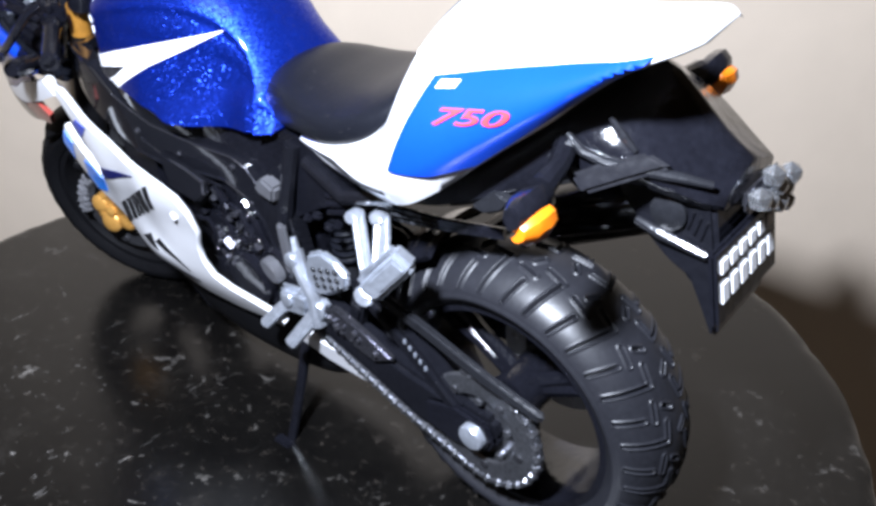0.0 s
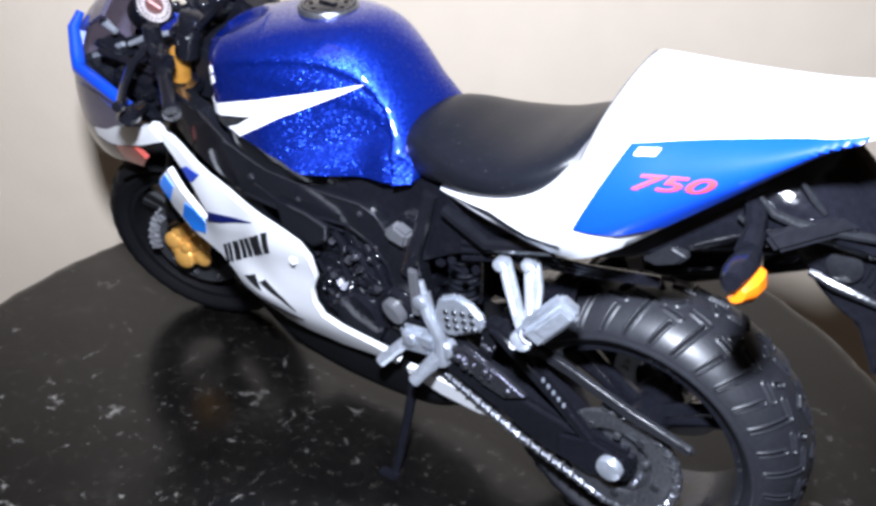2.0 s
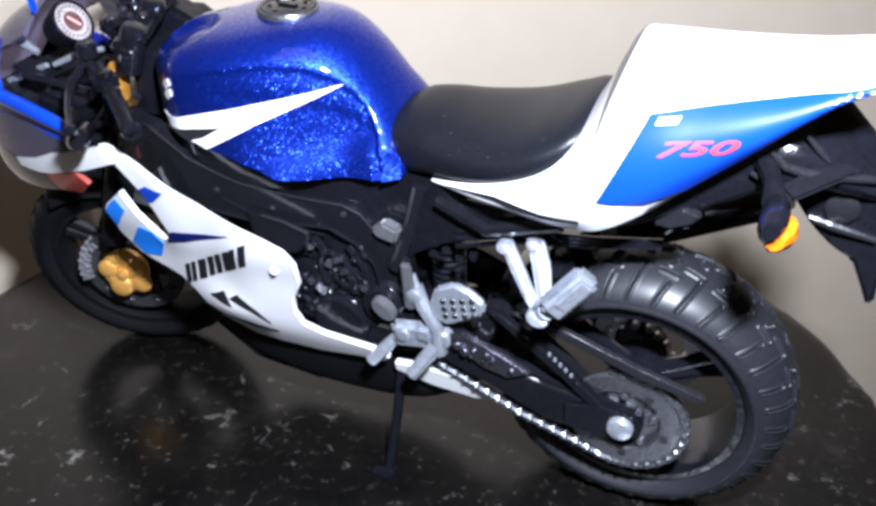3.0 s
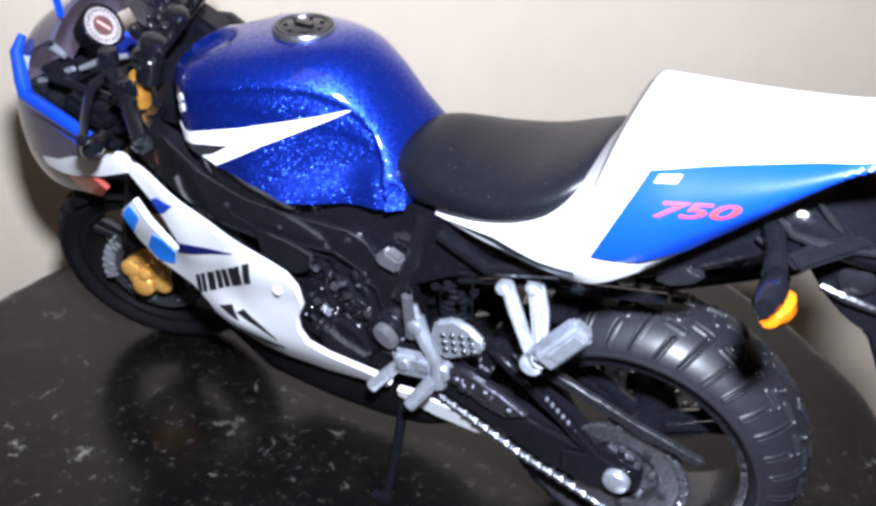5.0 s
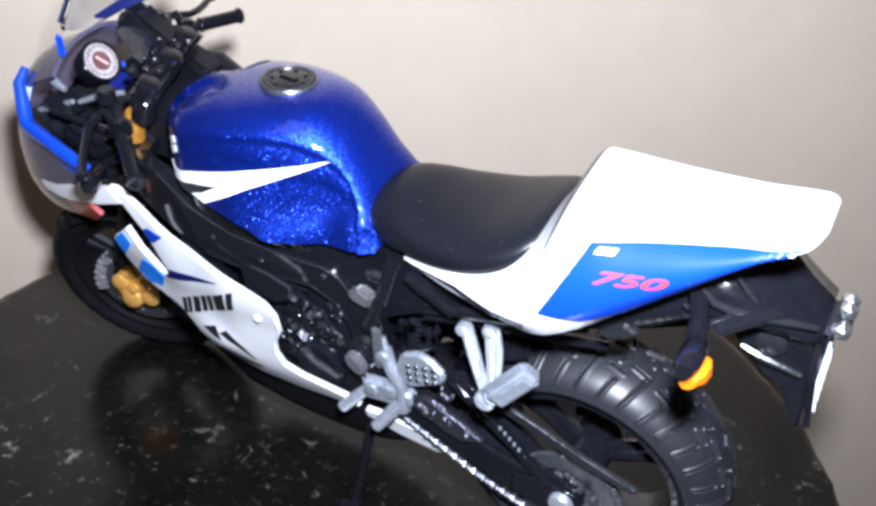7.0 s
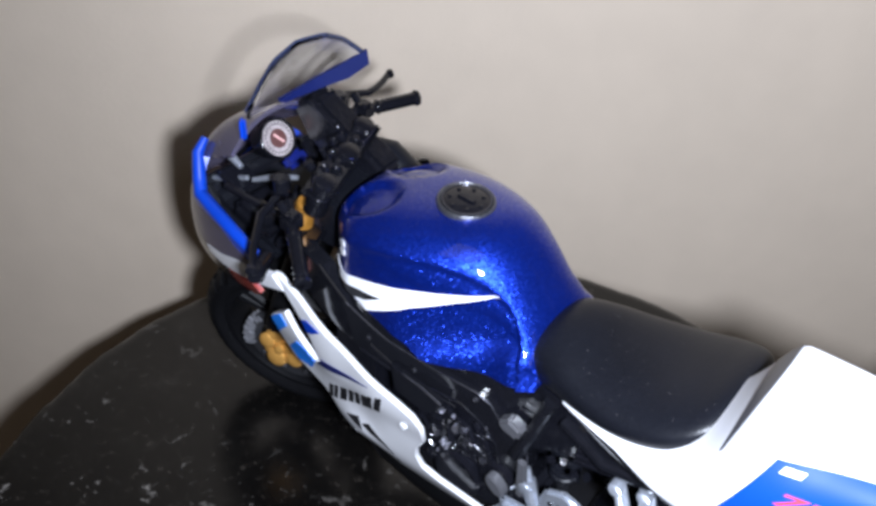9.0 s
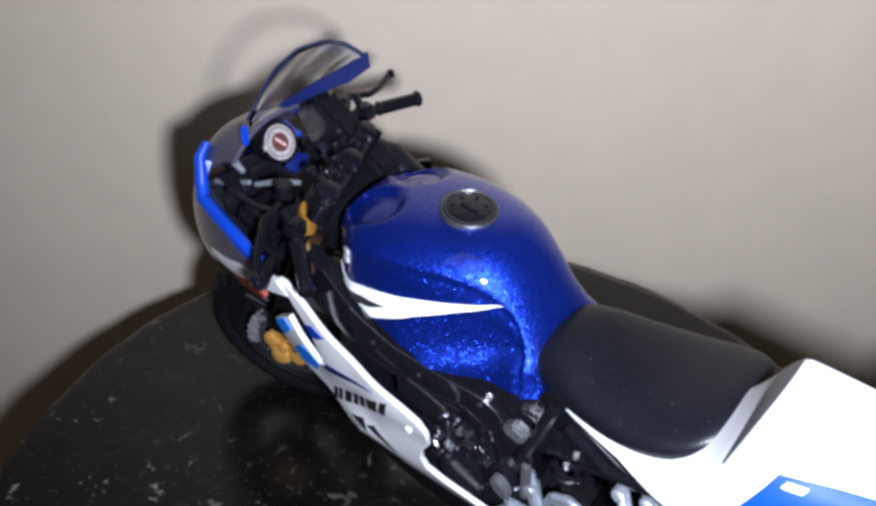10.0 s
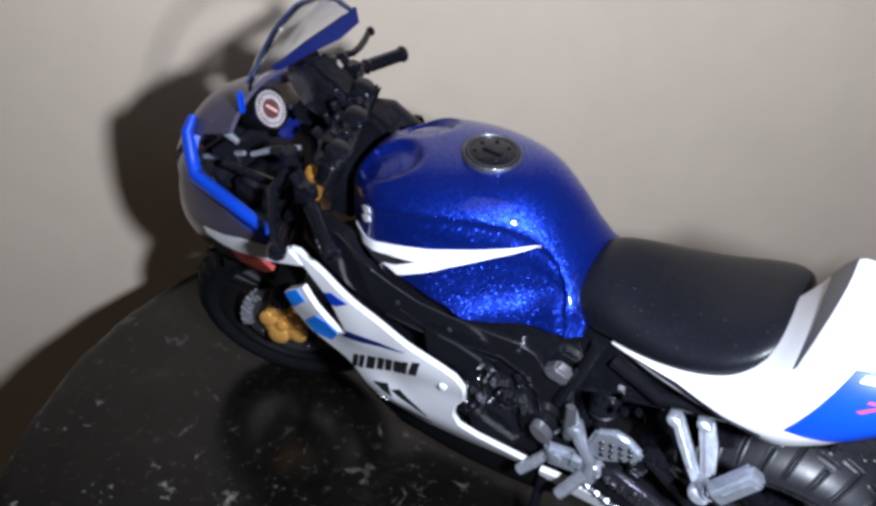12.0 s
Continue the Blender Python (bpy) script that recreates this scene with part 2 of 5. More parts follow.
DARK_CHROME = material("dark_chrome", (0.12, 0.12, 0.14), 0.25, 0.9, 0, 0.3, 0.5, 0.4, 0.6, 0.1)
GOLD = material("gold_paint", (0.60, 0.31, 0.075), 0.36, 0.5, 0.2, 0.2, 0.8, 0.3, 0.9)
BROWN_GOLD = material("fork_gold", (0.42, 0.19, 0.03), 0.4, 0.5, 0.1, 0.3, 0.8)
ORANGE = material("orange_lens", (0.62, 0.15, 0.006), 0.3, 0, 0.5, 0.08, 0.8)
DARK_RED = material("dull_red", (0.24, 0.035, 0.025), 0.25, 0, 0.5, 0.1)
GREY = material("grey_plastic", (0.013, 0.0135, 0.016), 0.24, 0.2, 0.2, 0.3, 0.8, 0.35, 0.9, 0.1)
MATT_BLACK = material("matt_black", (0.004, 0.004, 0.0048), 0.5, 0, 0, 0.3, 0.8, 0.1, 0.8, 0.08)
MATT_BLACK.node_tree.nodes["Principled BSDF"].inputs["Specular IOR Level"].default_value = 0.12
STONE = granite()
CLEAR = clear_plastic()
WALL = material("wall_paint", (0.58, 0.487, 0.388), 0.75, 0, 0, 0.05, 40.0, 0.3, 1.6)
DARK_WOOD = material("dark_wood", (0.09, 0.055, 0.035), 0.5, 0, 0, 0.3, 3.0)

# ---- building helpers; all lengths in millimetres ----


def part(name, bm, mat, parent=None, label="", smooth=True, angle=35):
    bmesh.ops.recalc_face_normals(bm, faces=bm.faces)
    bmesh.ops.scale(bm, vec=(MM, MM, MM), verts=bm.verts)
    me = bpy.data.meshes.new(name)
    if smooth:
        for f in bm.faces:
            f.smooth = True
        for e in bm.edges:
            if len(e.link_faces) == 2 and e.calc_face_angle(0) > radians(angle):
                e.smooth = False
    bm.to_mesh(me)
    bm.free()
    me.materials.append(mat)
    ob = new(name, me)
    ob.parent = parent
    if label:
        tagged(ob, label)
    return ob


def curve(points, x):
    """A value at x between the given (x, value) points, smoothed."""
    xs = [p[0] for p in points]
    ys = [p[1] for p in points]
    if x <= xs[0]:
        return ys[0]
    if x >= xs[-1]:
        return ys[-1]
    i = next(k for k in range(len(xs) - 1) if xs[k] <= x <= xs[k + 1])
    slope = [0.0] * len(xs)
    for k in range(len(xs)):
        a, b = max(k - 1, 0), min(k + 1, len(xs) - 1)
        slope[k] = (ys[b] - ys[a]) / (xs[b] - xs[a])
    h = xs[i + 1] - xs[i]
    t = (x - xs[i]) / h
    return ((2 * t**3 - 3 * t**2 + 1) * ys[i] + (t**3 - 2 * t**2 + t) * h * slope[i]
            + (-2 * t**3 + 3 * t**2) * ys[i + 1] + (t**3 - t**2) * h * slope[i + 1])


def loft(rings, bm=None, closed=True, caps=True):
    bm = bm or bmesh.new()
    vs = [[bm.verts.new(p) for p in r] for r in rings]
    n = len(rings[0])
    for a, b in zip(vs, vs[1:]):
        for i in range(n if closed else n - 1):
            bm.faces.new((a[i], a[(i + 1) % n], b[(i + 1) % n], b[i]))
    if caps and closed:
        bm.faces.new(vs[0])
        bm.faces.new(vs[-1])
    return bm


def tube(points, radius, seg=10, bm=None, flat=1.0):
    """A round bar along points; radius may be one number or one a point."""
    pts = [Vector(p) for p in points]
    rs = radius if isinstance(radius, (list, tuple)) else [radius] * len(pts)
    rings = []
    side = None
    for i, p in enumerate(pts):
        d = (pts[min(i + 1, len(pts) - 1)] - pts[max(i - 1, 0)]).normalized()
        if side is None:
            side = d.orthogonal().normalized()
        side = (side - d * side.dot(d)).normalized()
        up = d.cross(side)
        rings.append([p + rs[i] * (side * math.cos(a) + up * math.sin(a) * flat) for a in (2 * math.pi * k / seg for k in range(seg))])
    return loft(rings, bm)


def prism(outline, y0, y1, bevel=0.4, bm=None, seg=2):
    """A plate with the given (x, z) outline between y0 and y1, its edges rounded."""
    b = bmesh.new()
    v0 = [b.verts.new((x, y0, z)) for x, z in outline]
    v1 = [b.verts.new((x, y1, z)) for x, z in outline]
    b.faces.new(v0)
    b.faces.new(v1)
    n = len(outline)
    for i in range(n):
        b.faces.new((v0[i], v0[(i + 1) % n], v1[(i + 1) % n], v1[i]))
    bmesh.ops.recalc_face_normals(b, faces=b.faces)
    if bevel:
        bmesh.ops.bevel(b, geom=b.edges[:], offset=bevel, segments=seg, affect="EDGES", clamp_overlap=True)
    return merged(b, bm)


def merged(b, bm):
    if bm is None:
        return b
    me = bpy.data.meshes.new("scratch")
    b.to_mesh(me)
    b.free()
    bm.from_mesh(me)
    bpy.data.meshes.remove(me)
    return bm


def block(cx, cy, cz, sx, sy, sz, bevel=0.4, bm=None, turn=None):
    b = bmesh.new()
    bmesh.ops.create_cube(b, size=1)
    bmesh.ops.scale(b, vec=(sx, sy, sz), verts=b.verts)
    if bevel:
        bmesh.ops.bevel(b, geom=b.edges[:], offset=bevel, segments=2, affect="EDGES", clamp_overlap=True)
    m = Matrix.Translation((cx, cy, cz)) @ (turn or Matrix())
    bmesh.ops.transform(b, matrix=m, verts=b.verts)
    return merged(b, bm)


def lathe(profile, centre, axis="y", seg=48, bm=None, close=True):
    """Turns (distance along the axis, radius) points round an axis through centre."""
    bm = bm or bmesh.new()
    rings = []
    for a, r in profile:
        ring = []
        for k in range(seg):
            c, s = r * math.cos(2 * math.pi * k / seg), r * math.sin(2 * math.pi * k / seg)
            v = {"y": (c, a, s), "x": (a, c, s), "z": (c, s, a)}[axis]
            ring.append(Vector(centre) + Vector(v))
        rings.append(ring)
    return loft(rings, bm, caps=close)


def knob(at, direction, length, radius, seg=14, bm=None, dome=0.25):
    """A short round boss with a softened end."""
    d = Vector(direction).normalized()
    p = Vector(at)
    return tube([p, p + d * length * 0.8, p + d * length * 0.95, p + d * length], [radius, radius, radius * (1 - dome * 0.4), radius * (1 - dome)], seg, bm)


def patch(outline, surface, step=1.6, thick=0.0, off=0.0, side=-1):
    """The piece of a curved side that an (x, z) outline covers. surface(x, z) gives its half width; side -1 is the near side."""
    b = bmesh.new()
    b.faces.new([b.verts.new((x, 0, z)) for x, z in outline])
    x0, x1 = min(p[0] for p in outline), max(p[0] for p in outline)
    z0, z1 = min(p[1] for p in outline), max(p[1] for p in outline)
    for lo, hi, no in ((x0, x1, (1, 0, 0)), (z0, z1, (0, 0, 1))):
        k = lo + step
        while k < hi - 0.01:
            bmesh.ops.bisect_plane(b, geom=b.verts[:] + b.edges[:] + b.faces[:], plane_co=Vector(no) * k, plane_no=no)
            k += step
    for v in b.verts:
        v.co.y = side * (surface(v.co.x, v.co.z) + off)
    if thick:
        bmesh.ops.recalc_face_normals(b, faces=b.faces)
        f = max(b.faces, key=lambda q: q.calc_area())
        if f.normal.y * side < 0:
            bmesh.ops.reverse_faces(b, faces=b.faces)
        bmesh.ops.solidify(b, geom=b.faces[:] + b.edges[:] + b.verts[:], thickness=thick)
    return b


def repeats(name, bm, mat, parent, places, label="", smooth=True):
    """One small piece put in many places: objects of their own on one mesh. Places are in millimetres."""
    first = part(name, bm, mat, parent, label, smooth)
    for k, m in enumerate(places):
        ob = first if k == 0 else new(name, first.data)
        ob.parent = parent
        ob.matrix_basis = Matrix.Translation(m.to_translation() * MM) @ m.to_3x3().to_4x4()
        if label and k:
            tagged(ob, label)


def at(x, y, z):
    return Matrix.Translation((x, y, z))


def bead(outline, surface, radius, side=-1, off=0.0, seg=8):
    """A rounded edge that follows (x, z) points on a curved side."""
    pts = [Vector((x, 0, z)) for x, z in outline]
    fine = []
    for a, b in zip(pts, pts[1:]):
        n = max(1, int((b - a).length / 1.5))
        fine += [a.lerp(b, k / n) for k in range(n)]
    fine.append(pts[-1])
    for p in fine:
        p.y = side * (surface(p.x, p.z) + off)
    return tube(fine, radius, seg)


def turned(bm, m):
    bmesh.ops.transform(bm, matrix=m, verts=bm.verts)
    return bm


def slab(name, cx, cy, cz, sx, sy, sz, mat, label):
    bm = bmesh.new()
    bmesh.ops.create_cube(bm, size=1)
    bmesh.ops.scale(bm, vec=(sx, sy, sz), verts=bm.verts)
    bmesh.ops.translate(bm, vec=(cx, cy, cz), verts=bm.verts)
    bmesh.ops.transform(bm, matrix=ROOM, verts=bm.verts)
    return tagged(part(name, bm, mat, smooth=False), label, name.split("_")[0], kind="structure")


WALL_Y = 150
ROOM = Matrix.Rotation(radians(35), 4, "Z")
slab("wall_north", 0, WALL_Y + 50, 350, 3200, 100, 2400, WALL, "plain beige painted wall behind the stone stand")
slab("wall_south", 0, -1650, 350, 3200, 100, 2400, WALL, "plain beige painted wall closing the room")
slab("wall_east", 1650, -760, 350, 100, 1680, 2400, WALL, "plain beige painted wall closing the room")
slab("wall_west", -1650, -760, 350, 100, 1680, 2400, WALL, "plain beige painted wall closing the room")
slab("floor", 0, -760, -900, 3400, 1900, 100, DARK_WOOD, "dark wooden floor below the stand")
slab("ceiling", 0, -760, 1600, 3400, 1900, 100, WALL, "plain pale ceiling of the room")

DISC = (-53, -4, 108)
stand = tagged(new("display_stand"), "small round stand with a polished black speckled stone top", "stand")
bm = lathe([(-14, 20), (-14, DISC[2] - 2), (-13, DISC[2] - 0.6), (-11.5, DISC[2]), (-2.4, DISC[2]), (-0.9, DISC[2] - 0.7), (-0.15, DISC[2] - 2.2), (0, DISC[2] - 4), (0, 20)], (DISC[0], DISC[1], 0), "z", 256)
for v in bm.verts:
    r = math.hypot(v.co.x - DISC[0], v.co.y - DISC[1])
    if r > 90:
        k = 1 + (0.9 * noise.noise(v.co * 0.09) + 0.5 * noise.noise(v.co * 0.35)) / r
        v.co.x, v.co.y = DISC[0] + (v.co.x - DISC[0]) * k, DISC[1] + (v.co.y - DISC[1]) * k
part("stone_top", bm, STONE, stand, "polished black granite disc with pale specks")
bm = lathe([(-848, 16), (-848, 90), (-835, 92), (-826, 40), (-800, 26), (-60, 26), (-30, 48), (-14.5, 50), (-14.5, 16)], (DISC[0], DISC[1], 0), "z", 48)
part("column", bm, DARK_WOOD, stand)

# ---- the model motorcycle: x to its tail, y to its far side, z up from the stone ----
LEAN = 5.8
bike = tagged(new("model_motorcycle"), "blue and white die-cast motorcycle model leaning on its side stand", "toy motorcycle")
bike.matrix_basis = pose(0, 0, 0, LEAN, 0, 0)
AXLE = Vector((0, 0, 25.8))


# rear wheel
def tyre_mesh(centre, outer, inner, half, period, fine=40):
    """A tyre whose tread is cut with short rimmed grooves, some of them bent."""
    strokes = [((0.06, 0.22), (0.28, 0.90)), ((0.06, 0.22), (0.38, 0.17)), ((0.60, 0.48), (0.76, 0.92)), ((0.50, 0.34), (0.80, 0.29)), ((0.56, 0.05), (0.66, 0.16))]
    span = 2 * math.pi * outer / period / (half * 1.45)

    def groove(u, v):
        best = 9.0
        for (u0, v0), (u1, v1) in strokes:
            for sh in (-1, 0, 1):
                p = Vector(((u + (0.5 if v < 0 else 0.0)) % 1.0 * span + (sh - u0) * span, abs(v) - v0))
                d = Vector(((u1 - u0) * span, v1 - v0))
                k = max(0.0, min(1.0, p.dot(d) / d.dot(d)))
                best = min(best, (p - d * k).length)
        return -0.8 * max(0.0, min(1.0, (0.026 - best) / 0.016)) + 0.34 * max(0.0, 1 - abs(best - 0.038) / 0.016)

    around, across = fine * period, int(2.9 * fine)
    relief = [[groove(i / fine, -1 + 2 * j / across) for j in range(across + 1)] for i in range(fine)]
    rings = []
    for i in range(around):
        a = 2 * math.pi * i / around
        ring = []
        for j in range(across + 1):
            v = -1 + 2 * j / across
            ang = v * 1.32
            y = half * math.sin(ang) / math.sin(1.32)
            r = inner + 2.8 + (outer - inner - 2.8) * ((math.cos(ang) - math.cos(1.32)) / (1 - math.cos(1.32)))
            k = relief[i % fine][j] if abs(v) < 0.97 else 0
            ring.append((y + 0.35 * k * v, r + k))
        lip = [(half * 1.0, inner + 2.5), (half * 1.035, inner + 2.2), (half * 1.035, inner + 1.7), (half * 0.99, inner + 1.3), (half * 0.93, inner + 0.5), (half * 0.86, inner)]
        ring += lip + [(-y, r) for y, r in reversed(lip)]
        rings.append([(centre[0] + r * math.cos(a), centre[1] + y, centre[2] + r * math.sin(a)) for y, r in ring])
    bm = bmesh.new()
    vs = [[bm.verts.new(p) for p in r] for r in rings]
    n = len(rings[0])
    for i in range(around):
        a, b = vs[i], vs[(i + 1) % around]
        for j in range(n):
            bm.faces.new((a[j], a[(j + 1) % n], b[(j + 1) % n], b[j]))
    return bm


def make_wheel(name, centre, radius, half, label, turn=None, spokes=3, mat=BLACK):
    """A rim that carries its hub and spokes."""
    m = turn or Matrix()
    bm = lathe([(-half, radius - 1.2), (-half, radius), (-half + 1.2, radius + 0.3), (half - 1.2, radius + 0.3), (half, radius), (half, radius - 1.2), (half - 1.6, radius - 1.6), (-half + 1.6, radius - 1.6), (-half, radius - 1.2)], centre, "y", 64, close=False)
    rim = part(name, turned(bm, m), mat, bike, label)
    bm = lathe([(-half * 0.75, 1), (-half * 0.75, 4.2), (half * 0.75, 4.2), (half * 0.75, 1)], centre, "y", 24)
    part("hub", turned(bm, m), mat, rim)
    for k in range(spokes):
        a = 2 * math.pi * k / spokes + 0.5
        bm = bmesh.new()
        for s in (-1, 1):
            d = Vector((math.cos(a + 0.22 * s), 0, math.sin(a + 0.22 * s)))
            e = Vector((math.cos(a + 0.10 * s), 0, math.sin(a + 0.10 * s)))
            tube([Vector(centre) + d * 3.2, Vector(centre) + e * (radius * 0.55), Vector(centre) + e * (radius - 1)], [1.5, 1.2, 1.5], 8, bm)
        part("spoke", turned(bm, m), mat, rim)
    return rim


def brake_disc(centre, y, radius, inner):
    bm = lathe([(y - 0.35, inner), (y - 0.35, radius), (y + 0.35, radius), (y + 0.35, inner)], centre, "y", 48, close=False)
    for k in range(10):
        a = 2 * math.pi * k / 10
        p = Vector(centre) + Vector((math.cos(a) * (radius + inner) / 2, y, math.sin(a) * (radius + inner) / 2))
        knob(p + Vector((0, -0.3, 0)), (0, -1, 0), 0.6, 0.75, 8, bm)
    return bm


rear_wheel = make_wheel("rear_wheel", AXLE, 18.6, 7.0, "black three-spoke rear wheel")
part("tyre", tyre_mesh(AXLE, 25.9, 18.6, 8.3, 18, 70), RUBBER, rear_wheel, "black rubber tyre with slanting tread grooves", angle=100)
part("brake_disc", brake_disc(AXLE, 8.4, 10.4, 6.4), DISC_STEEL, rear_wheel)

repeats("caliper_bolt", knob((0, 0, 0), (0, -1, 0), 1.2, 0.8, 8), DISC_STEEL, bike, [at(x, 9.0, z) for x, z in ((-7.6, 27.4), (-5.6, 28.9), (-2.9, 29.3), (-0.4, 29.4), (1.2, 28.0), (3.0, 26.4), (4.6, 24.2), (6.6, 24.8))], "bright bolt behind the rear wheel")

# sprocket and chain
SPY = -11.6
bm = lathe([(SPY + 0.6, 6.0), (SPY + 0.6, 9.4), (SPY - 0.1, 9.8), (SPY - 0.5, 9.4), (SPY - 0.5, 6.4), (SPY - 0.2, 6.0)], AXLE, "y", 64, close=False)
lathe([(SPY + 1.6, 1.0), (SPY + 1.6, 6.2), (SPY + 0.9, 6.2), (SPY + 0.9, 1.0)], AXLE, "y", 40, bm)
for k in range(5):
    a = 2 * math.pi * k / 5 + 0.35
    c, s = math.cos(a), math.sin(a)
    knob((AXLE.x + 5.2 * c, SPY + 0.8, AXLE.z + 5.2 * s), (0, -1, 0), 1.4, 0.7, 10, bm)
sprocket = part("sprocket", bm, CHAIN_GREY, bike, "silver rear sprocket")
hole = tube([(0, 0, 0), (0, -0.27, 0)], [0.75, 0.7], 10)
repeats("lightening_hole", hole, DECAL_BLACK, sprocket, [at(AXLE.x + 7.2 * math.cos(a), SPY - 0.55, AXLE.z + 7.2 * math.sin(a)) for a in (2 * math.pi * k / 5 + 1.0 for k in range(5))])


def chain_path():
    """Round the sprocket and along the lower run to the engine."""
    rr = 10.2
    pts = [Vector((AXLE.x + rr * math.cos(radians(k)), SPY, AXLE.z + rr * math.sin(radians(k)))) for k in range(104, -117, -6)]
    return pts + [Vector((-18, SPY, 20.8)), Vector((-27, SPY, 24.8)), Vector((-36, SPY, 28.6))]


path = chain_path()
chain = part("chain", tube(path, 0.42, 6), DARK_CHROME, bike, "silver moulded drive chain")
spots, dist = [], 0.0
for a, b in zip(path, path[1:]):
    seg = (b - a).length
    while dist < seg:
        d = (b - a).normalized()
        spots.append(Matrix.Translation(a.lerp(b, dist / seg)) @ Matrix.Rotation(-math.atan2(d.z, d.x), 4, "Y"))
        dist += 1.09
    dist -= seg
ball = bmesh.new()
bmesh.ops.create_icosphere(ball, subdivisions=1, radius=0.98)
bmesh.ops.scale(ball, vec=(0.95, 1.15, 0.95), verts=ball.verts)
repeats("roller", ball, CHAIN_GREY, chain, spots[1::2])
repeats("link", block(0, 0, 0, 1.7, 1.5, 1.25, 0.35), CHAIN_GREY, chain, spots[::2])
part("axle_nut", knob(AXLE + Vector((0, -12.5, 0)), (0, -1, 0), 2.4, 2.2, 20), SILVER, bike, "silver axle nut")
part("adjuster", prism([(-10, 27.6), (-4, 29.4), (2.2, 28.4), (3.4, 25.6), (2.0, 22.6), (-4, 21.4), (-10, 22.4)], -13.6, -12.2, 0.6), BLACK, bike)

# swingarm: a deep beam, a brace above it, and the chain guard
bm = prism([(-42, 37), (-33, 37.5), (-26, 34), (-14, 30.6), (-4, 29.2), (2.5, 28.6), (3.6, 25.4), (2.5, 22.6), (-5, 20.8), (-13, 21.5), (-22, 25.5), (-33, 29.5), (-42, 29.5)], -13.0, -9.2, 0.9)
prism([(-24.6, 43.2), (-21.6, 43.8), (-16, 40.2), (-9.5, 35.4), (-2.4, 28.6), (-5.6, 27.6), (-11, 32.6), (-17.5, 37.6)], -13.4, -9.4, 0.8, bm)
prism([(-27, 33), (-24.5, 33), (-21, 43), (-24.2, 43.4)], -12.0, -9.6, 0.5, bm)
prism([(-42, 38), (-34, 38), (-22, 33), (0, 29), (3, 25), (0, 22), (-14, 22), (-34, 29), (-42, 29.5)], 9.2, 12.4, 0.8, bm)
block(-38.5, 0, 33.5, 6, 22, 7, 1.0, bm)
part("swingarm", bm, FRAME_BLACK, bike, "glossy black braced swingarm")
rng_slider = random.Random(9)
bm = prism([(-31.5, 35.6), (-27.5, 37.4), (-20.5, 34.8), (-15.5, 32.2), (-19.5, 30.0), (-24, 31.0)], -13.9, -12.6, 0.35)
for k in range(10):
    x = rng_slider.uniform(-29, -17.5)
    knob((x, -13.7, 33.4 - 0.42 * (x + 24) + rng_slider.uniform(-1.8, 1.2)), (rng_slider.uniform(-0.4, 0.4), -1, rng_slider.uniform(-0.2, 0.6)), 0.7, rng_slider.uniform(0.35, 0.8), 8, bm)
part("chain_slider", bm, DARK_CHROME, bike, "grey moulded chain slider")
bm = prism([(-19.5, 44.2), (-15.5, 45.0), (-8, 42.8), (2, 39.4), (12.6, 36.6), (12.0, 34.8), (2, 36.9), (-8, 40.4), (-16, 42.6)], -13.9, -12.7, 0.45)
part("chain_guard", bm, GREY, bike, "grey plastic chain guard")
repeats("scale_mark", block(0, 0, 0, 0.5, 0.5, 0.9, 0.15), SILVER, bike, [at(-12.6 + 0.95 * k, -13.4, 37.4 - 0.85 * k) for k in range(5)], "pale moulded mark")

# engine and the dark works behind the fairing
rng = random.Random(4)
bm = block(-62, 0, 36, 38, 19, 24, 3)
block(-50, 0, 32, 24, 21, 16, 3, bm)
block(-78, 0, 42, 16, 24, 26, 3, bm)
lathe([(-12.2, 1), (-12.2, 4.8), (-11.6, 5.6), (-9, 5.8)], (-52.5, 0, 31.5), "y", 28, bm)
lathe([(-12.0, 1), (-12.0, 3.6), (-11.2, 4.4), (-9, 4.6)], (-43.5, 0, 37), "y", 24, bm)
engine = part("engine", bm, BLACK, bike, "black moulded engine block with bolts and hoses")
CASE = [(-67, 52), (-58, 51.4), (-52, 51), (-47.6, 48.6), (-44.8, 45), (-43.6, 40), (-43.2, 33), (-46, 29.6), (-52, 28.2), (-60, 29), (-67, 32)]


def case_half(x, z):
    return 10.6 + 0.7 * math.sin(0.42 * (x + 60)) * math.sin(0.36 * (z - 30)) + 0.05 * (z - 40)


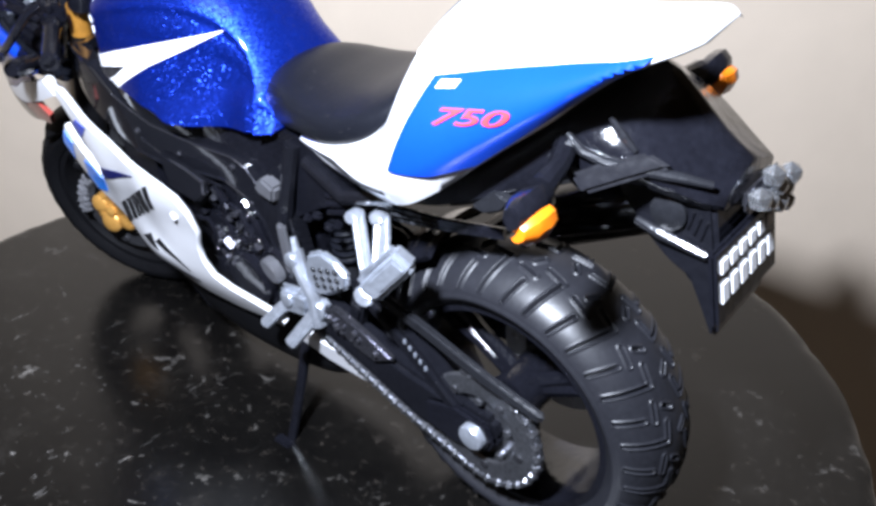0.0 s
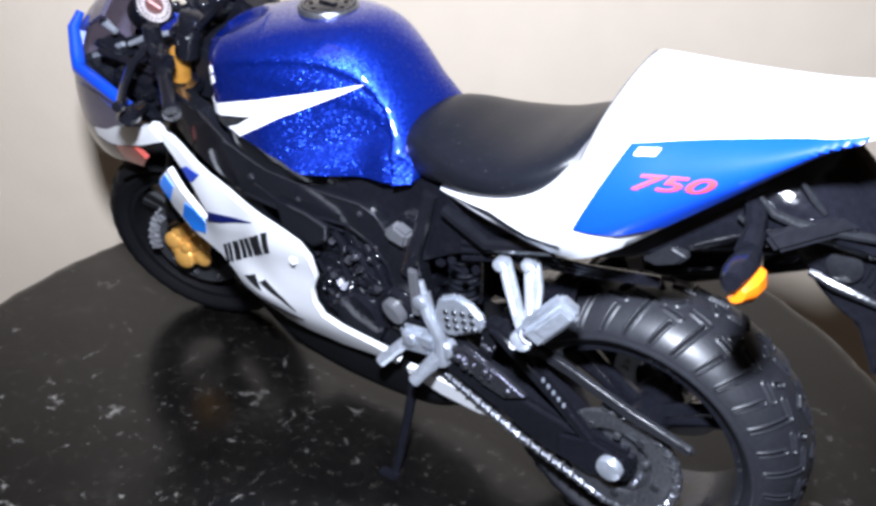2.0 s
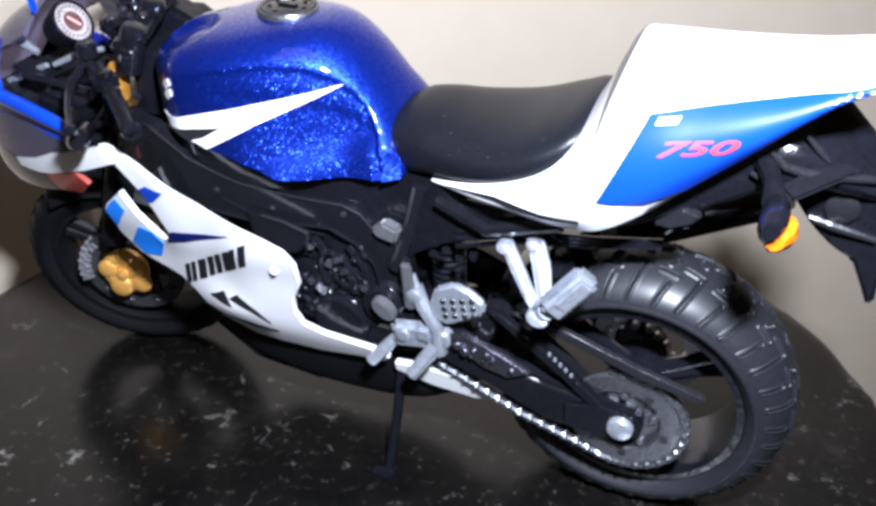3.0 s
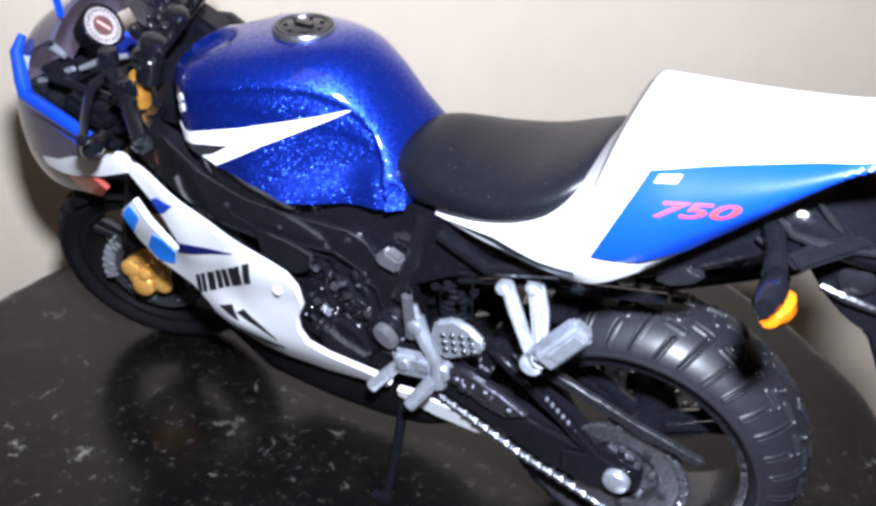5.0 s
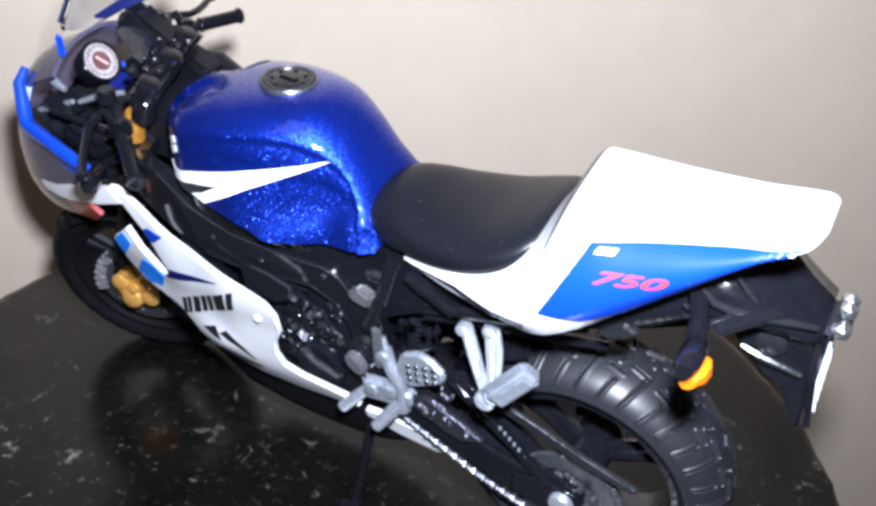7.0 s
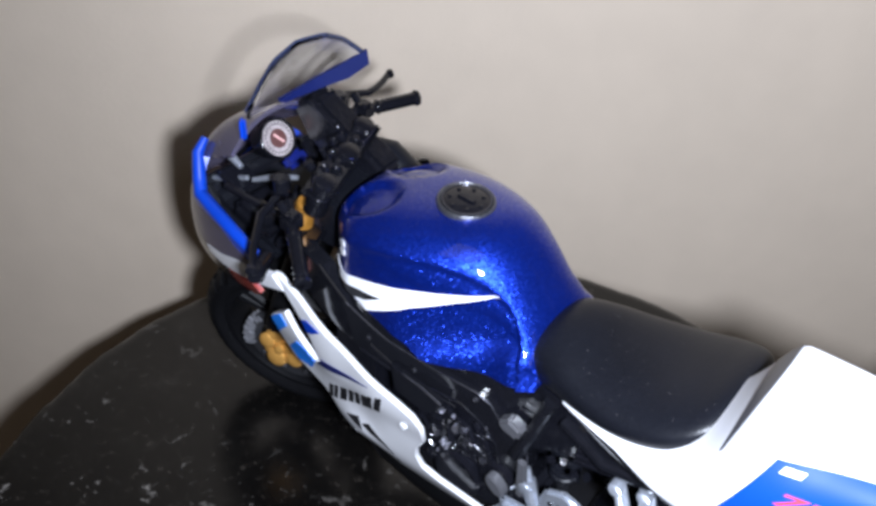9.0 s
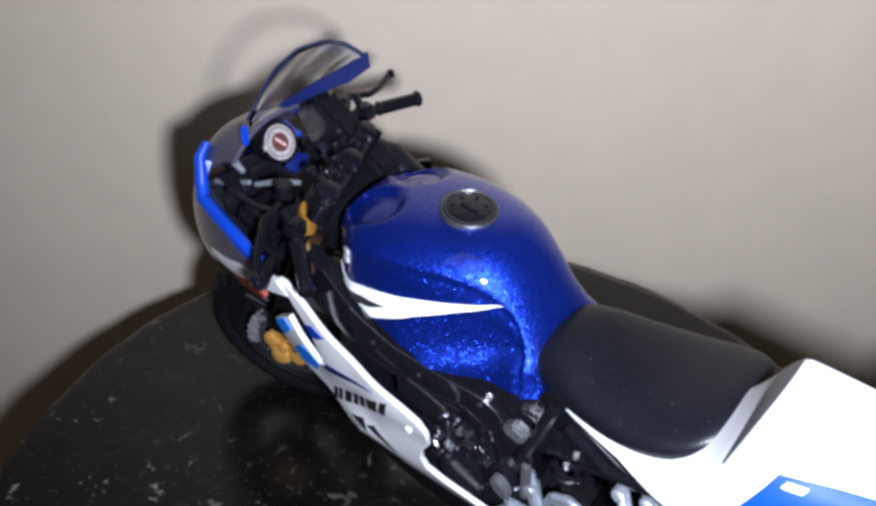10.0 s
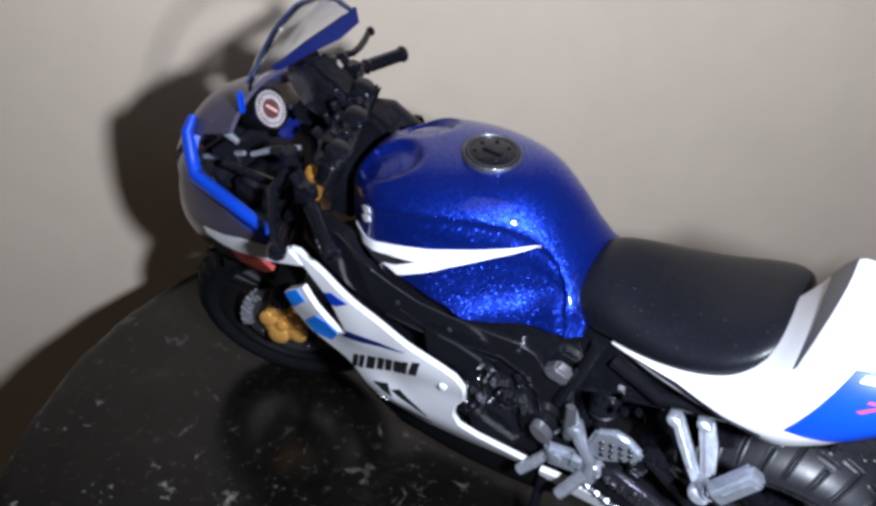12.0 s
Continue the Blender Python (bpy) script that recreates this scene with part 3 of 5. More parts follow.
part("engine_case", patch(CASE, case_half, 1.2, 1.0, 0), BLACK, engine, "glossy black engine side casing", angle=50)
for radius, depth, x, z in ((5.4, 1.3, -52.4, 33.4), (3.2, 1.5, -57.6, 40.4), (2.2, 1.7, -50.0, 41.4), (1.7, 1.9, -58.4, 47.0)):
    y = -case_half(x, z) + 0.4
    part("engine_cover", lathe([(y, 0.3), (y - depth + 0.3, 0.3), (y - depth, 0.7), (y - depth, radius * 0.7), (y - depth + 0.4, radius * 0.78), (y - depth + 0.4, radius - 0.4), (y - depth + 0.7, radius), (y, radius)], (x, 0, z), "y", 28), BLACK, engine)
for curl in (
    [(-62, 35.5), (-58.5, 33.5), (-54.8, 35.4), (-51, 38.8), (-47.6, 38.6), (-45.4, 35.6)],
    [(-60, 45.5), (-56, 44.2), (-53.4, 46.4), (-50.4, 46.2), (-48.4, 43.2), (-46.8, 40.0)],
    [(-64, 40.6), (-61, 41.0), (-59.8, 38.0), (-60.6, 34.0)],
    [(-55.2, 50.2), (-54.0, 47.4), (-55.4, 43.6), (-54.2, 39.6)],
    [(-49.2, 48.6), (-46.6, 45.6), (-45.4, 41.4), (-45.2, 37.0)],
    [(-60.4, 31.0), (-55, 29.8), (-49.6, 30.2), (-45.4, 32.4)],
):
    part("hose", bead(curl, case_half, rng.uniform(0.5, 0.85), off=rng.uniform(0.4, 1.2)), BLACK, engine)
for name, mat, size, count in (("bolt", BLACK, 0.8, 14), ("bolt", DARK_CHROME, 0.5, 12)):
    spots = []
    for k in range(count):
        x, z = rng.uniform(-62, -45), rng.uniform(31, 50)
        spots.append(at(x, -case_half(x, z) - 0.4, z) @ Matrix.Rotation(rng.uniform(-0.3, 0.3), 4, "X") @ Matrix.Rotation(rng.uniform(-0.3, 0.3), 4, "Z"))
    repeats(name, knob((0, 0.6, 0), (0, -1, 0), 1.5, size, 10, None, 0.4), mat, engine, spots)
for size in ((2.6, 2.0, 0.7), (1.2, 2.2, 0.9), (1.6, 1.8, 1.5)):
    spots = []
    for k in range(8):
        x, z = rng.uniform(-61, -46), rng.uniform(33, 49)
        spots.append(at(x, -case_half(x, z) - 0.3, z) @ Matrix.Rotation(rng.uniform(-0.9, 0.9), 4, "Y") @ Matrix.Rotation(rng.uniform(-0.3, 0.3), 4, "X"))
    repeats("casting_rib", block(0, 0, 0, *size, 0.3), BLACK, engine, spots)
# small metal chips added to stand for glints on the black engine
for x, z, length, turn in ((-55.3, 38.2, 2.2, 0.7), (-49.8, 44.0, 1.8, -0.5), (-46.3, 41.1, 1.4, 1.1), (-52.9, 44.4, 1.6, 0.2), (-57.4, 39.3, 1.3, 1.2), (-54.5, 34.8, 1.5, -0.6), (-51.0, 46.0, 2.4, -0.4), (-56.0, 47.6, 1.2, 0.4)):
    piece = block(0, 0, 0, length, 1.6, 0.6, 0.2)
    part("clip", turned(piece, at(x, -case_half(x, z) - 1.3, z) @ Matrix.Rotation(turn, 4, "Y") @ Matrix.Rotation(0.35, 4, "X")), DARK_CHROME, engine, "small dark metal chip set in as a glint")
oval = [(-42.3 + 2.5 * math.cos(a) * 0.75 + 1.5 * math.sin(a) * 0.66, 38.4 - 2.5 * math.cos(a) * 0.66 + 1.5 * math.sin(a) * 0.75) for a in (2 * math.pi * k / 20 for k in range(20))]
part("frame_boss", prism(oval, -14.2, -12.2, 0.45), PAD_GREY, bike, "oval grey boss on the frame")
part("bracket_tab", prism([(-38.5, 49.2), (-36.7, 49.2), (-35.9, 42.2), (-36.6, 39.6), (-38.2, 40.2)], -13.9, -12.8, 0.4), PAD_GREY, bike, "upright grey bracket tab")
part("heat_shield", prism([(-67, 54.0), (-59.4, 53.4), (-54.4, 52.1), (-55.4, 49.0), (-58.6, 46.4), (-66, 47.4)], -14.6, -13.6, 0.4), FRAME_BLACK, bike, "dark plate between frame and fairing")
part("shield_lip", tube([(-63.5, -14.7, 53.6), (-59.4, -14.7, 53.2), (-54.8, -14.7, 51.9), (-55.5, -14.7, 49.4)], [0.2, 0.3, 0.4, 0.25], 8), DARK_CHROME, bike)


# dark box and pipes added below the fairing to block wall light and reflections
BELLY_LOW = [(-86, 20), (-80, 13), (-70, 10), (-55, 9.4), (-40, 11), (-32, 15), (-27, 19)]
BELLY_HALF = [(-86, 5), (-80, 8.2), (-70, 9.6), (-50, 9.8), (-36, 8.8), (-27, 6)]
rings = []
for k in range(31):
    x = -86 + 59 * k / 30
    low, w = curve(BELLY_LOW, x), curve(BELLY_HALF, x)
    ring = []
    for j in range(20):
        a = 2 * math.pi * j / 20
        c, d = math.cos(a), math.sin(a)
        ring.append((x, w * math.copysign(abs(c) ** 0.6, c), (low + 32) / 2 + (32 - low) / 2 * math.copysign(abs(d) ** 0.6, d)))
    rings.append(ring)
part("belly_blocker", loft(rings), MATT_BLACK, bike, "unseen black box added below the engine to block light", angle=60)
for k in range(4):
    y = -6.6 + 4.4 * k
    part("belly_pipe", tube([(-84, y, 40), (-87, y, 30), (-84, y * 0.95, 19), (-76, y * 0.9, 12.5), (-62, y * 0.8, 10.4)], [1.5, 1.6, 1.6, 1.6, 1.5], 10), BLACK, bike)


# frame spars
def frame_half(x, z):
    return curve([(-100, 9.5), (-88, 13.0), (-74, 14.0), (-60, 13.2), (-48, 12.0), (-36, 10.4)], x) - 0.02 * abs(z - 55)


SPAR = [(-98, 65), (-93, 67.2), (-85, 66.0), (-78, 61.8), (-68, 58.6), (-58, 57.4), (-49, 57.2), (-46.0, 55.9), (-44.0, 53.0), (-38.6, 49.8), (-37.5, 40), (-36.5, 31), (-39.5, 28), (-42.6, 33), (-43.3, 40), (-44.6, 46.0), (-47.6, 49.8), (-52, 52.2), (-58, 52.0), (-64, 51.0), (-75, 52.0), (-87, 56.0), (-96, 59.5)]
for s in (-1, 1):
    part("frame_spar", patch(SPAR, frame_half, 1.8, 3.0, 0, s), FRAME_BLACK, bike, "glossy black frame spar")
spar_edge = [(-96, 66.2), (-93, 67.2), (-85, 66.0), (-78, 61.8), (-68, 58.6), (-58, 57.6), (-49, 57.2), (-46.0, 55.9), (-44.0, 53.0), (-38.6, 49.8), (-37.5, 40)]
part("spar_edge", bead(spar_edge[:4], frame_half, 0.42, off=0.0), FRAME_BLACK, bike, "rounded upper edge of the frame spar")
# metal bead puts the highlight of the black spar's edge into the material
part("spar_edge", bead([(-81, 63.7)] + spar_edge[3:], frame_half, 0.17, off=0.15), DARK_CHROME, bike, "metal bead painting the highlight along the frame spar")
part("spar_edge", bead([(-42.6, 34), (-43.3, 40), (-44.6, 46.0), (-47.6, 49.8), (-52, 52.2), (-58, 52.0), (-64, 51.0), (-75, 52.0)], frame_half, 0.35, off=-0.05), FRAME_BLACK, bike)
part("frame_rib", bead([(-72, 55.0), (-66, 52.6), (-59, 51.2), (-53, 50.6)], frame_half, 0.25, off=0.0), FRAME_BLACK, bike)
repeats("frame_rivet", knob((0, 0.2, 0), (0, -1, 0), 0.6, 0.55, 8), DARK_CHROME, bike, [at(x, -frame_half(x, z), z) for x, z in ((-72.5, 56.4), (-62.0, 54.6), (-49.0, 55.4), (-41.0, 46.0))])
AIRBOX = [(-83, 66), (-74, 62.6), (-64, 61.4), (-52, 61.6), (-40, 63), (-34, 63.4), (-30, 60), (-22, 60), (-12, 63), (-13, 60.5), (-24, 55.5), (-32, 52), (-40, 47), (-46, 54), (-58, 57), (-70, 58), (-80, 60)]


def inner_half(x, z):
    return curve([(-85, 10), (-60, 11.6), (-50, 11.3), (-45, 10.2), (-40, 9.0), (-25, 10), (-10, 12)], x)


for s in (-1, 1):
    part("side_cover", patch(AIRBOX, inner_half, 2.0, 2.0, 0, s), BLACK, bike, "black inner side cover below the tank")
bm = tube([(-36, -9.5, 62), (-38, -10.5, 54), (-40.5, -10.8, 46)], [1.3, 1.2, 1.5], 10)
tube([(-33, -9.5, 60), (-24, -11, 57.5), (-12, -12.5, 62)], [1.3, 1.3, 1.1], 10, bm)
part("subframe", bm, FRAME_BLACK, bike, "black subframe tubes")
bm = tube([(-34.3 + 2.6 * math.cos(k * 0.4), -3 + 2.6 * math.sin(k * 0.4), 38 + 0.085 * k) for k in range(110)], 0.45, 6)
part("shock_spring", bm, SEAT_BLACK, bike, "dark coil spring of the rear shock")
bm = tube([(-34.3, -3, 34), (-34.3, -3, 52)], 1.5, 12)
part("shock_body", bm, GREY, bike)
bm = prism([(-44.3, 53.6), (-41.9, 55.6), (-39.0, 54.4), (-39.8, 51.6), (-43.0, 52.3)], -12.6, -10.0, 0.5)
part("cover_tab", bm, PAD_GREY, bike, "small grey tab")

# inner mudguard over the rear tyre
rings = []
for k in range(29):
    a = radians(114 + 60 * k / 28)
    ring = []
    for j in range(9):
        v = -1 + j / 4
        r = 29.4 - 2.4 * abs(v) ** 2.4 + (0.25 if k % 4 == 0 else 0.0)
        ring.append((AXLE.x + r * math.cos(a), 8.6 * v, AXLE.z + r * math.sin(a)))
    rings.append(ring)
bm = loft(rings, closed=False)
bmesh.ops.recalc_face_normals(bm, faces=bm.faces)
bmesh.ops.solidify(bm, geom=bm.faces[:] + bm.edges[:] + bm.verts[:], thickness=0.8)
part("inner_mudguard", bm, BLACK, bike, "black ribbed inner mudguard", angle=60)
for k in range(3):
    part("cable", tube([(-30, -9.5, 52 + 1.5 * k), (-20, -9.8, 55.5 + k), (-8, -9.0, 57 + 0.6 * k), (2, -7.0, 58 + 0.4 * k)], 0.5, 7), BLACK, bike)
repeats("lug", block(0, 0, 0, 1.6, 1.4, 1.2, 0.4), BLACK, bike, [at(-33.6 + 2.3 * k, -10.8, 50.4 + 1.2 * (k % 2)) @ Matrix.Rotation(0.4 * k, 4, "Y") for k in range(4)])

# foot controls, near side
bm = prism([(-33.8, 41.2), (-32.6, 45.4), (-29.2, 47.2), (-26.2, 46.4), (-23.7, 44.4), (-24.0, 42.0), (-27.6, 39.6), (-30.4, 38.0), (-32.6, 38.6)], -13.6, -12.0, 0.6)
heel = part("heel_plate", bm, SILVER, bike, "silver perforated heel plate")
repeats("perforation", knob((0, 0, 0), (0, -1, 0), 0.45, 0.5, 10), GREY, heel, [at(-30.6 + 1.7 * i - 0.2 * j, -13.4, 40.4 + 1.45 * j + 0.45 * i) for i in range(4) for j in range(3)])
bm = tube([(-36.6, -12.5, 44.0), (-34.6, -13.2, 40.4), (-32.2, -13.6, 36.8), (-32.2, -13.6, 32.0)], [1.5, 1.2, 1.2, 1.6], 10)
knob((-36.2, -12.2, 43.0), (0, -1, 0), 2.0, 1.4, 14, bm)
knob((-31.6, -12.2, 35.0), (0, -1, 0), 2.2, 1.9, 14, bm)
tube([(-37.4, -11.8, 46.0), (-36.8, -12.4, 44)], [0.7, 1.1], 8, bm)
part("footrest_bracket", bm, SILVER, bike, "silver footrest bracket")
bm = tube([(-31.6, -13.0, 35.0), (-33.6, -14.8, 31.8), (-36.0, -17.0, 28.2)], [1.3, 1.35, 1.2], 10)
part("footrest", bm, SILVER, bike, "silver rider footrest")
bm = tube([(-32.5, -13.0, 34.4), (-36.5, -13.2, 33.2), (-40.5, -13.3, 32.8)], [0.9, 1.0, 1.0], 8)
tube([(-40.4, -12.4, 32.4), (-42.6, -14.0, 29.8), (-44.8, -15.2, 27.2)], [1.0, 1.2, 1.15], 10, bm)
block(-37.4, -13.0, 34.0, 7.4, 2.6, 5.6, 1.1, bm, Matrix.Rotation(radians(-10), 4, "Y"))
block(-34.6, -13.8, 35.6, 3.4, 2.0, 3.4, 0.8, bm)
knob((-38.6, -14.0, 34.4), (0, -1, 0), 0.8, 1.3, 14, bm)
part("gear_lever", bm, SILVER, bike, "silver gear shift lever")
# pillion footrest hanger
bm = prism([(-21.6, 58.0), (-19.3, 58.4), (-18.4, 55.6), (-16.2, 48.4), (-14.4, 45.4), (-15.8, 43.8), (-17.4, 45.4), (-19.6, 51.6)], -14.4, -13.0, 0.45)
prism([(-16.7, 60.4), (-14.1, 60.6), (-13.2, 55.0), (-13.4, 46.6), (-14.2, 44.4), (-15.6, 45.4), (-15.9, 52.0)], -14.8, -13.4, 0.45, bm)
tube([(-19.8, -14.5, 56.4), (-17.2, -14.7, 48.6)], [0.35, 0.3], 6, bm)
tube([(-15.3, -14.9, 58.4), (-14.6, -14.9, 48.0)], [0.35, 0.3], 6, bm)
knob((-20.4, -13.2, 57.2), (0, -1, 0), 1.9, 1.25, 14, bm)
knob((-15.4, -13.6, 59.4), (0, -1, 0), 1.9, 1.25, 14, bm)
knob((-15.4, -13.6, 44.6), (0, -1, 0), 2.4, 1.8, 14, bm)
for v in bm.verts:
    lean = 2.0 - 0.44 * (58.5 - v.co.z)
    v.co = v.co + Vector((-0.34 * lean, lean, -0.87 * lean))
    drop = 59 - v.co.z
    v.co.x, v.co.z = v.co.x + 0.09 * drop, 59 - 0.87 * drop
part("pillion_hanger", bm, SILVER, bike, "silver pillion footrest hanger")
low_end, high_end = Vector((-11.4, -20.2, 51.8)), Vector((-6.0, -17.6, 58.0))
m = Matrix.Translation((low_end + high_end) / 2) @ (high_end - low_end).to_track_quat("X", "Z").to_matrix().to_4x4()
bm = turned(block(0, 0, 0, (high_end - low_end).length, 3.2, 4.2, 0.8), m)
merged(turned(block(0.6, -1.5, 0, 5.6, 0.6, 2.4, 0.25), m), bm)
merged(turned(block(0.4, 0, 1.9, 6.2, 2.0, 0.5, 0.2), m), bm)
tube([(-13.2, -16.6, 49.2), (-12.6, -18.2, 50.2), (-11.4, -19.6, 51.6)], [1.6, 1.7, 1.5], 14, bm)
part("pillion_footrest", bm, SILVER, bike, "silver pillion footrest")

# side stand
bm = tube([(-41.5, -9, 24), (-41.8, -13.0, 12), (-42.2, -17.2, 1.6)], [1.1, 0.95, 0.9], 10)
block(-42.8, -18.4, 0.9 + 1.0, 4.2, 2.0, 0.9, 0.3, bm)
part("side_stand", bm, BLACK, bike, "thin black side stand")


# tank
TOP = [(-87, 73), (-85.5, 77.5), (-82, 80.6), (-76, 82.6), (-68, 84.0), (-60, 84.6), (-54, 84.0), (-49, 81.0), (-45, 76.5), (-41.5, 71.5), (-38.8, 66.5)]
LOW = [(-87, 69), (-82, 67.4), (-78, 66.3), (-74, 65.5), (-70, 65.3), (-66, 65.0), (-61, 63.7), (-56, 62.6), (-45, 63.2), (-38.8, 63.5)]
WIDE = [(-87, 4.5), (-85.5, 7.6), (-82, 10.9), (-79, 13.2), (-76, 14.6), (-68, 15.2), (-60, 14.2), (-54, 12.2), (-49, 10.2), (-45, 9.2), (-41.5, 8.8), (-38.8, 7.6)]


CREASE = [(-80, 76.0), (-70, 79.0), (-61, 80.6), (-53, 80.0), (-47.6, 77.0), (-44.2, 72.8), (-42.4, 68.8), (-41.4, 65), (-41, 60), (-38, 40)]


def tank_half(x, z):
    top, low, w = curve(TOP, x), curve(LOW, x), curve(WIDE, x)
    mid = low + 0.52 * (top - low)
    if z >= mid:
        k = min(1.0, (z - mid) / (top - mid))
        y = w * (1 - k**2.6) ** (1 / 2.3)
    else:
        k = (mid - z) / max(0.1, mid - low)
        knee = max(0.0, min(1.0, (x + 74) / 10))
        y = w * (1 + (0.04 * (1 - knee) + 0.20 * knee) * k)
    dip = math.exp(-(((x + 55) / 9) ** 2) - ((z - 69.5 - 0.1 * (x + 55)) / 4.2) ** 2)
    k = max(0.0, min(1.0, (curve(CREASE, x) - z) / 1.8))
    dip = 0.2 * dip + 0.55 * k * k * (3 - 2 * k) * max(0.0, min(1.0, (x + 80) / 12))
    ridge = math.exp(-(((x + 43.5) / 3.0) ** 2)) * max(0.0, min(1.0, (74 - z) / 6))
    k = max(0.0, min(1.0, (65.4 + 0.3 * (x + 60) - z) / 3.5)) * max(0.0, min(1.0, (x + 66) / 8))
    return max(0.0, y - 1.7 * dip + 1.0 * ridge + 1.5 * k * k * (3 - 2 * k))


def tank_ring(x, n=44):
    top, low = curve(TOP, x), curve(LOW, x)
    half = []
    for k in range(n + 1):
        f = k / n
        z = low + (top - low) * (1 - (1 - f) ** 2.0)
        half.append((tank_half(x, z) if k < n else 0.0, z))
    ring = [(x, -y, z) for y, z in half] + [(x, y, z) for y, z in reversed(half[:-1])]
    return ring


xs = [-87, -86.6, -86, -85.3, -84.5, -83.5] + [-82.5 + 0.9 * k for k in range(34)] + [-52 + 0.4 * k for k in range(33)] + [-38.8]
bm = loft([tank_ring(x) for x in xs])
for v in bm.verts:
    for s in (-1, 1):
        d = ((v.co.x + 78.5) / 5.0) ** 2 + ((v.co.y - s * 6.0) / 4.2) ** 2
        if v.co.z > 75 and d < 1.4:
            v.co.z -= 1.5 * max(0.0, min(1.0, (1.25 - d) / 0.35))
tank = part("fuel_tank", bm, FLAKE, bike, "metallic blue flake fuel tank", angle=60)
bm = lathe([(-0.6, 0.5), (-0.6, 5.1), (0.0, 5.1), (0.35, 4.9), (0.4, 4.7), (0.1, 4.4)], (0, 0, 0), "z", 40, close=False)
TILT_CAP = Matrix.Translation((-62.4, 0, 84.8)) @ Matrix.Rotation(radians(2), 4, "Y")
cap = part("filler_ring", turned(bm, TILT_CAP), CHAIN_GREY, tank, "dull chrome filler ring")
bm = lathe([(-0.5, 0.3), (-0.5, 4.3), (0.15, 4.3), (0.35, 3.7), (0.35, 0.3)], (0, 0, 0), "z", 36)
for k in range(7):
    a = 2 * math.pi * k / 7
    knob((3.0 * math.cos(a), 3.0 * math.sin(a), 0.3), (0, 0, 1), 0.3, 0.38, 8, bm)
block(0, 0, 0.55, 3.6, 1.2, 0.5, 0.2, bm)
filler = part("filler_cap", turned(bm, TILT_CAP), BLACK, tank, "black filler cap")
part("cap_rim", turned(lathe([(0.1, 3.9), (0.45, 4.0), (0.45, 4.25), (0.1, 4.35)], (0, 0, 0), "z", 40, close=False), TILT_CAP), DARK_CHROME, filler, "thin bright rim")
S_UP = [(-83.6, 67.9), (-79, 69.0), (-71, 71.6), (-63, 73.8), (-55, 75.7), (-48.4, 77.2), (-55, 74.0), (-62, 70.8), (-68, 67.4), (-71.2, 65.5), (-74.8, 66.0), (-71.8, 67.3), (-67.6, 69.9), (-74, 68.3), (-80, 66.9)]
part("stripe", patch(S_UP, tank_half, 0.7, 0.12, 0.18), DECAL_WHITE, tank, "white forked stripe")
S_IN = [(-80.1, 66.8), (-74, 68.3), (-67.6, 69.9), (-71.9, 67.2), (-74.9, 65.9)]
part("stripe_core", patch(S_IN, tank_half, 0.7, 0.10, 0.16), DECAL_BLACK, tank)
for z in (72.8, 74.6):
    part("badge", patch([(-80.9, z - 0.6), (-79.6, z + 0.7), (-78.1, z + 1.4), (-77.8, z + 0.3), (-79.4, z - 0.9)], tank_half, 0.7, 0.12, 0.18), DECAL_WHITE, tank)

SKIRT = [(-85, 68.2), (-82, 67.8), (-78, 66.7), (-74, 65.9), (-70, 65.7), (-66, 65.4), (-61, 64.1), (-56, 63.0), (-50, 62.8), (-50, 58.6), (-58, 57.6), (-68, 58.8), (-78, 61.6), (-84, 64.6)]
for s in (-1, 1):
    part("tank_skirt", patch(SKIRT, lambda x, z: min(tank_half(x, z), curve(WIDE, x)) - 0.5 - 0.12 * (66 - z), 1.4, 1.6, 0, s), FRAME_BLACK, bike, "glossy black skirt below the tank")

# seat
SEAT_TOP = [(-44.5, 66), (-43.6, 69.5), (-41.5, 72.2), (-38, 73.3), (-30, 73.0), (-22, 73.9), (-15, 76.4), (-11.5, 78.0), (-9.4, 78.2), (-8.2, 76.6)]
SEAT_LOW = [(-44.5, 64), (-40, 62.0), (-33, 63.2), (-22, 65.0), (-12, 69.0), (-8.2, 73.0)]
SEAT_HALF = [(-44.5, 5.0), (-43, 7.8), (-40, 9.2), (-33, 11.5), (-25, 13.2), (-17, 13.5), (-12.4, 12.2), (-9.8, 10.0), (-8.6, 8.0), (-8.2, 6.5)]


def seat_ring(x, n=36):
    top, low, w = curve(SEAT_TOP, x), curve(SEAT_LOW, x), curve(SEAT_HALF, x)
    ring = []
    for k in range(n):
        a = 2 * math.pi * k / n
        c, s = math.cos(a), math.sin(a)
        e = 2.7
        y = w * math.copysign(abs(c) ** (2 / e), c)
        zz = math.copysign(abs(s) ** (2 / e), s)
        ring.append((x, y, (top + low) / 2 + (top - low) / 2 * zz - 0.9 * (y / w) ** 2 * max(0, zz)))
    return ring


xs = [-44.5, -44.2, -43.6, -42.8] + [-42 + 1.1 * k for k in range(30)] + [-9.4, -8.9, -8.5, -8.2]
part("seat", loft([seat_ring(x) for x in xs]), SEAT_BLACK, bike, "black vinyl rider seat", angle=70)

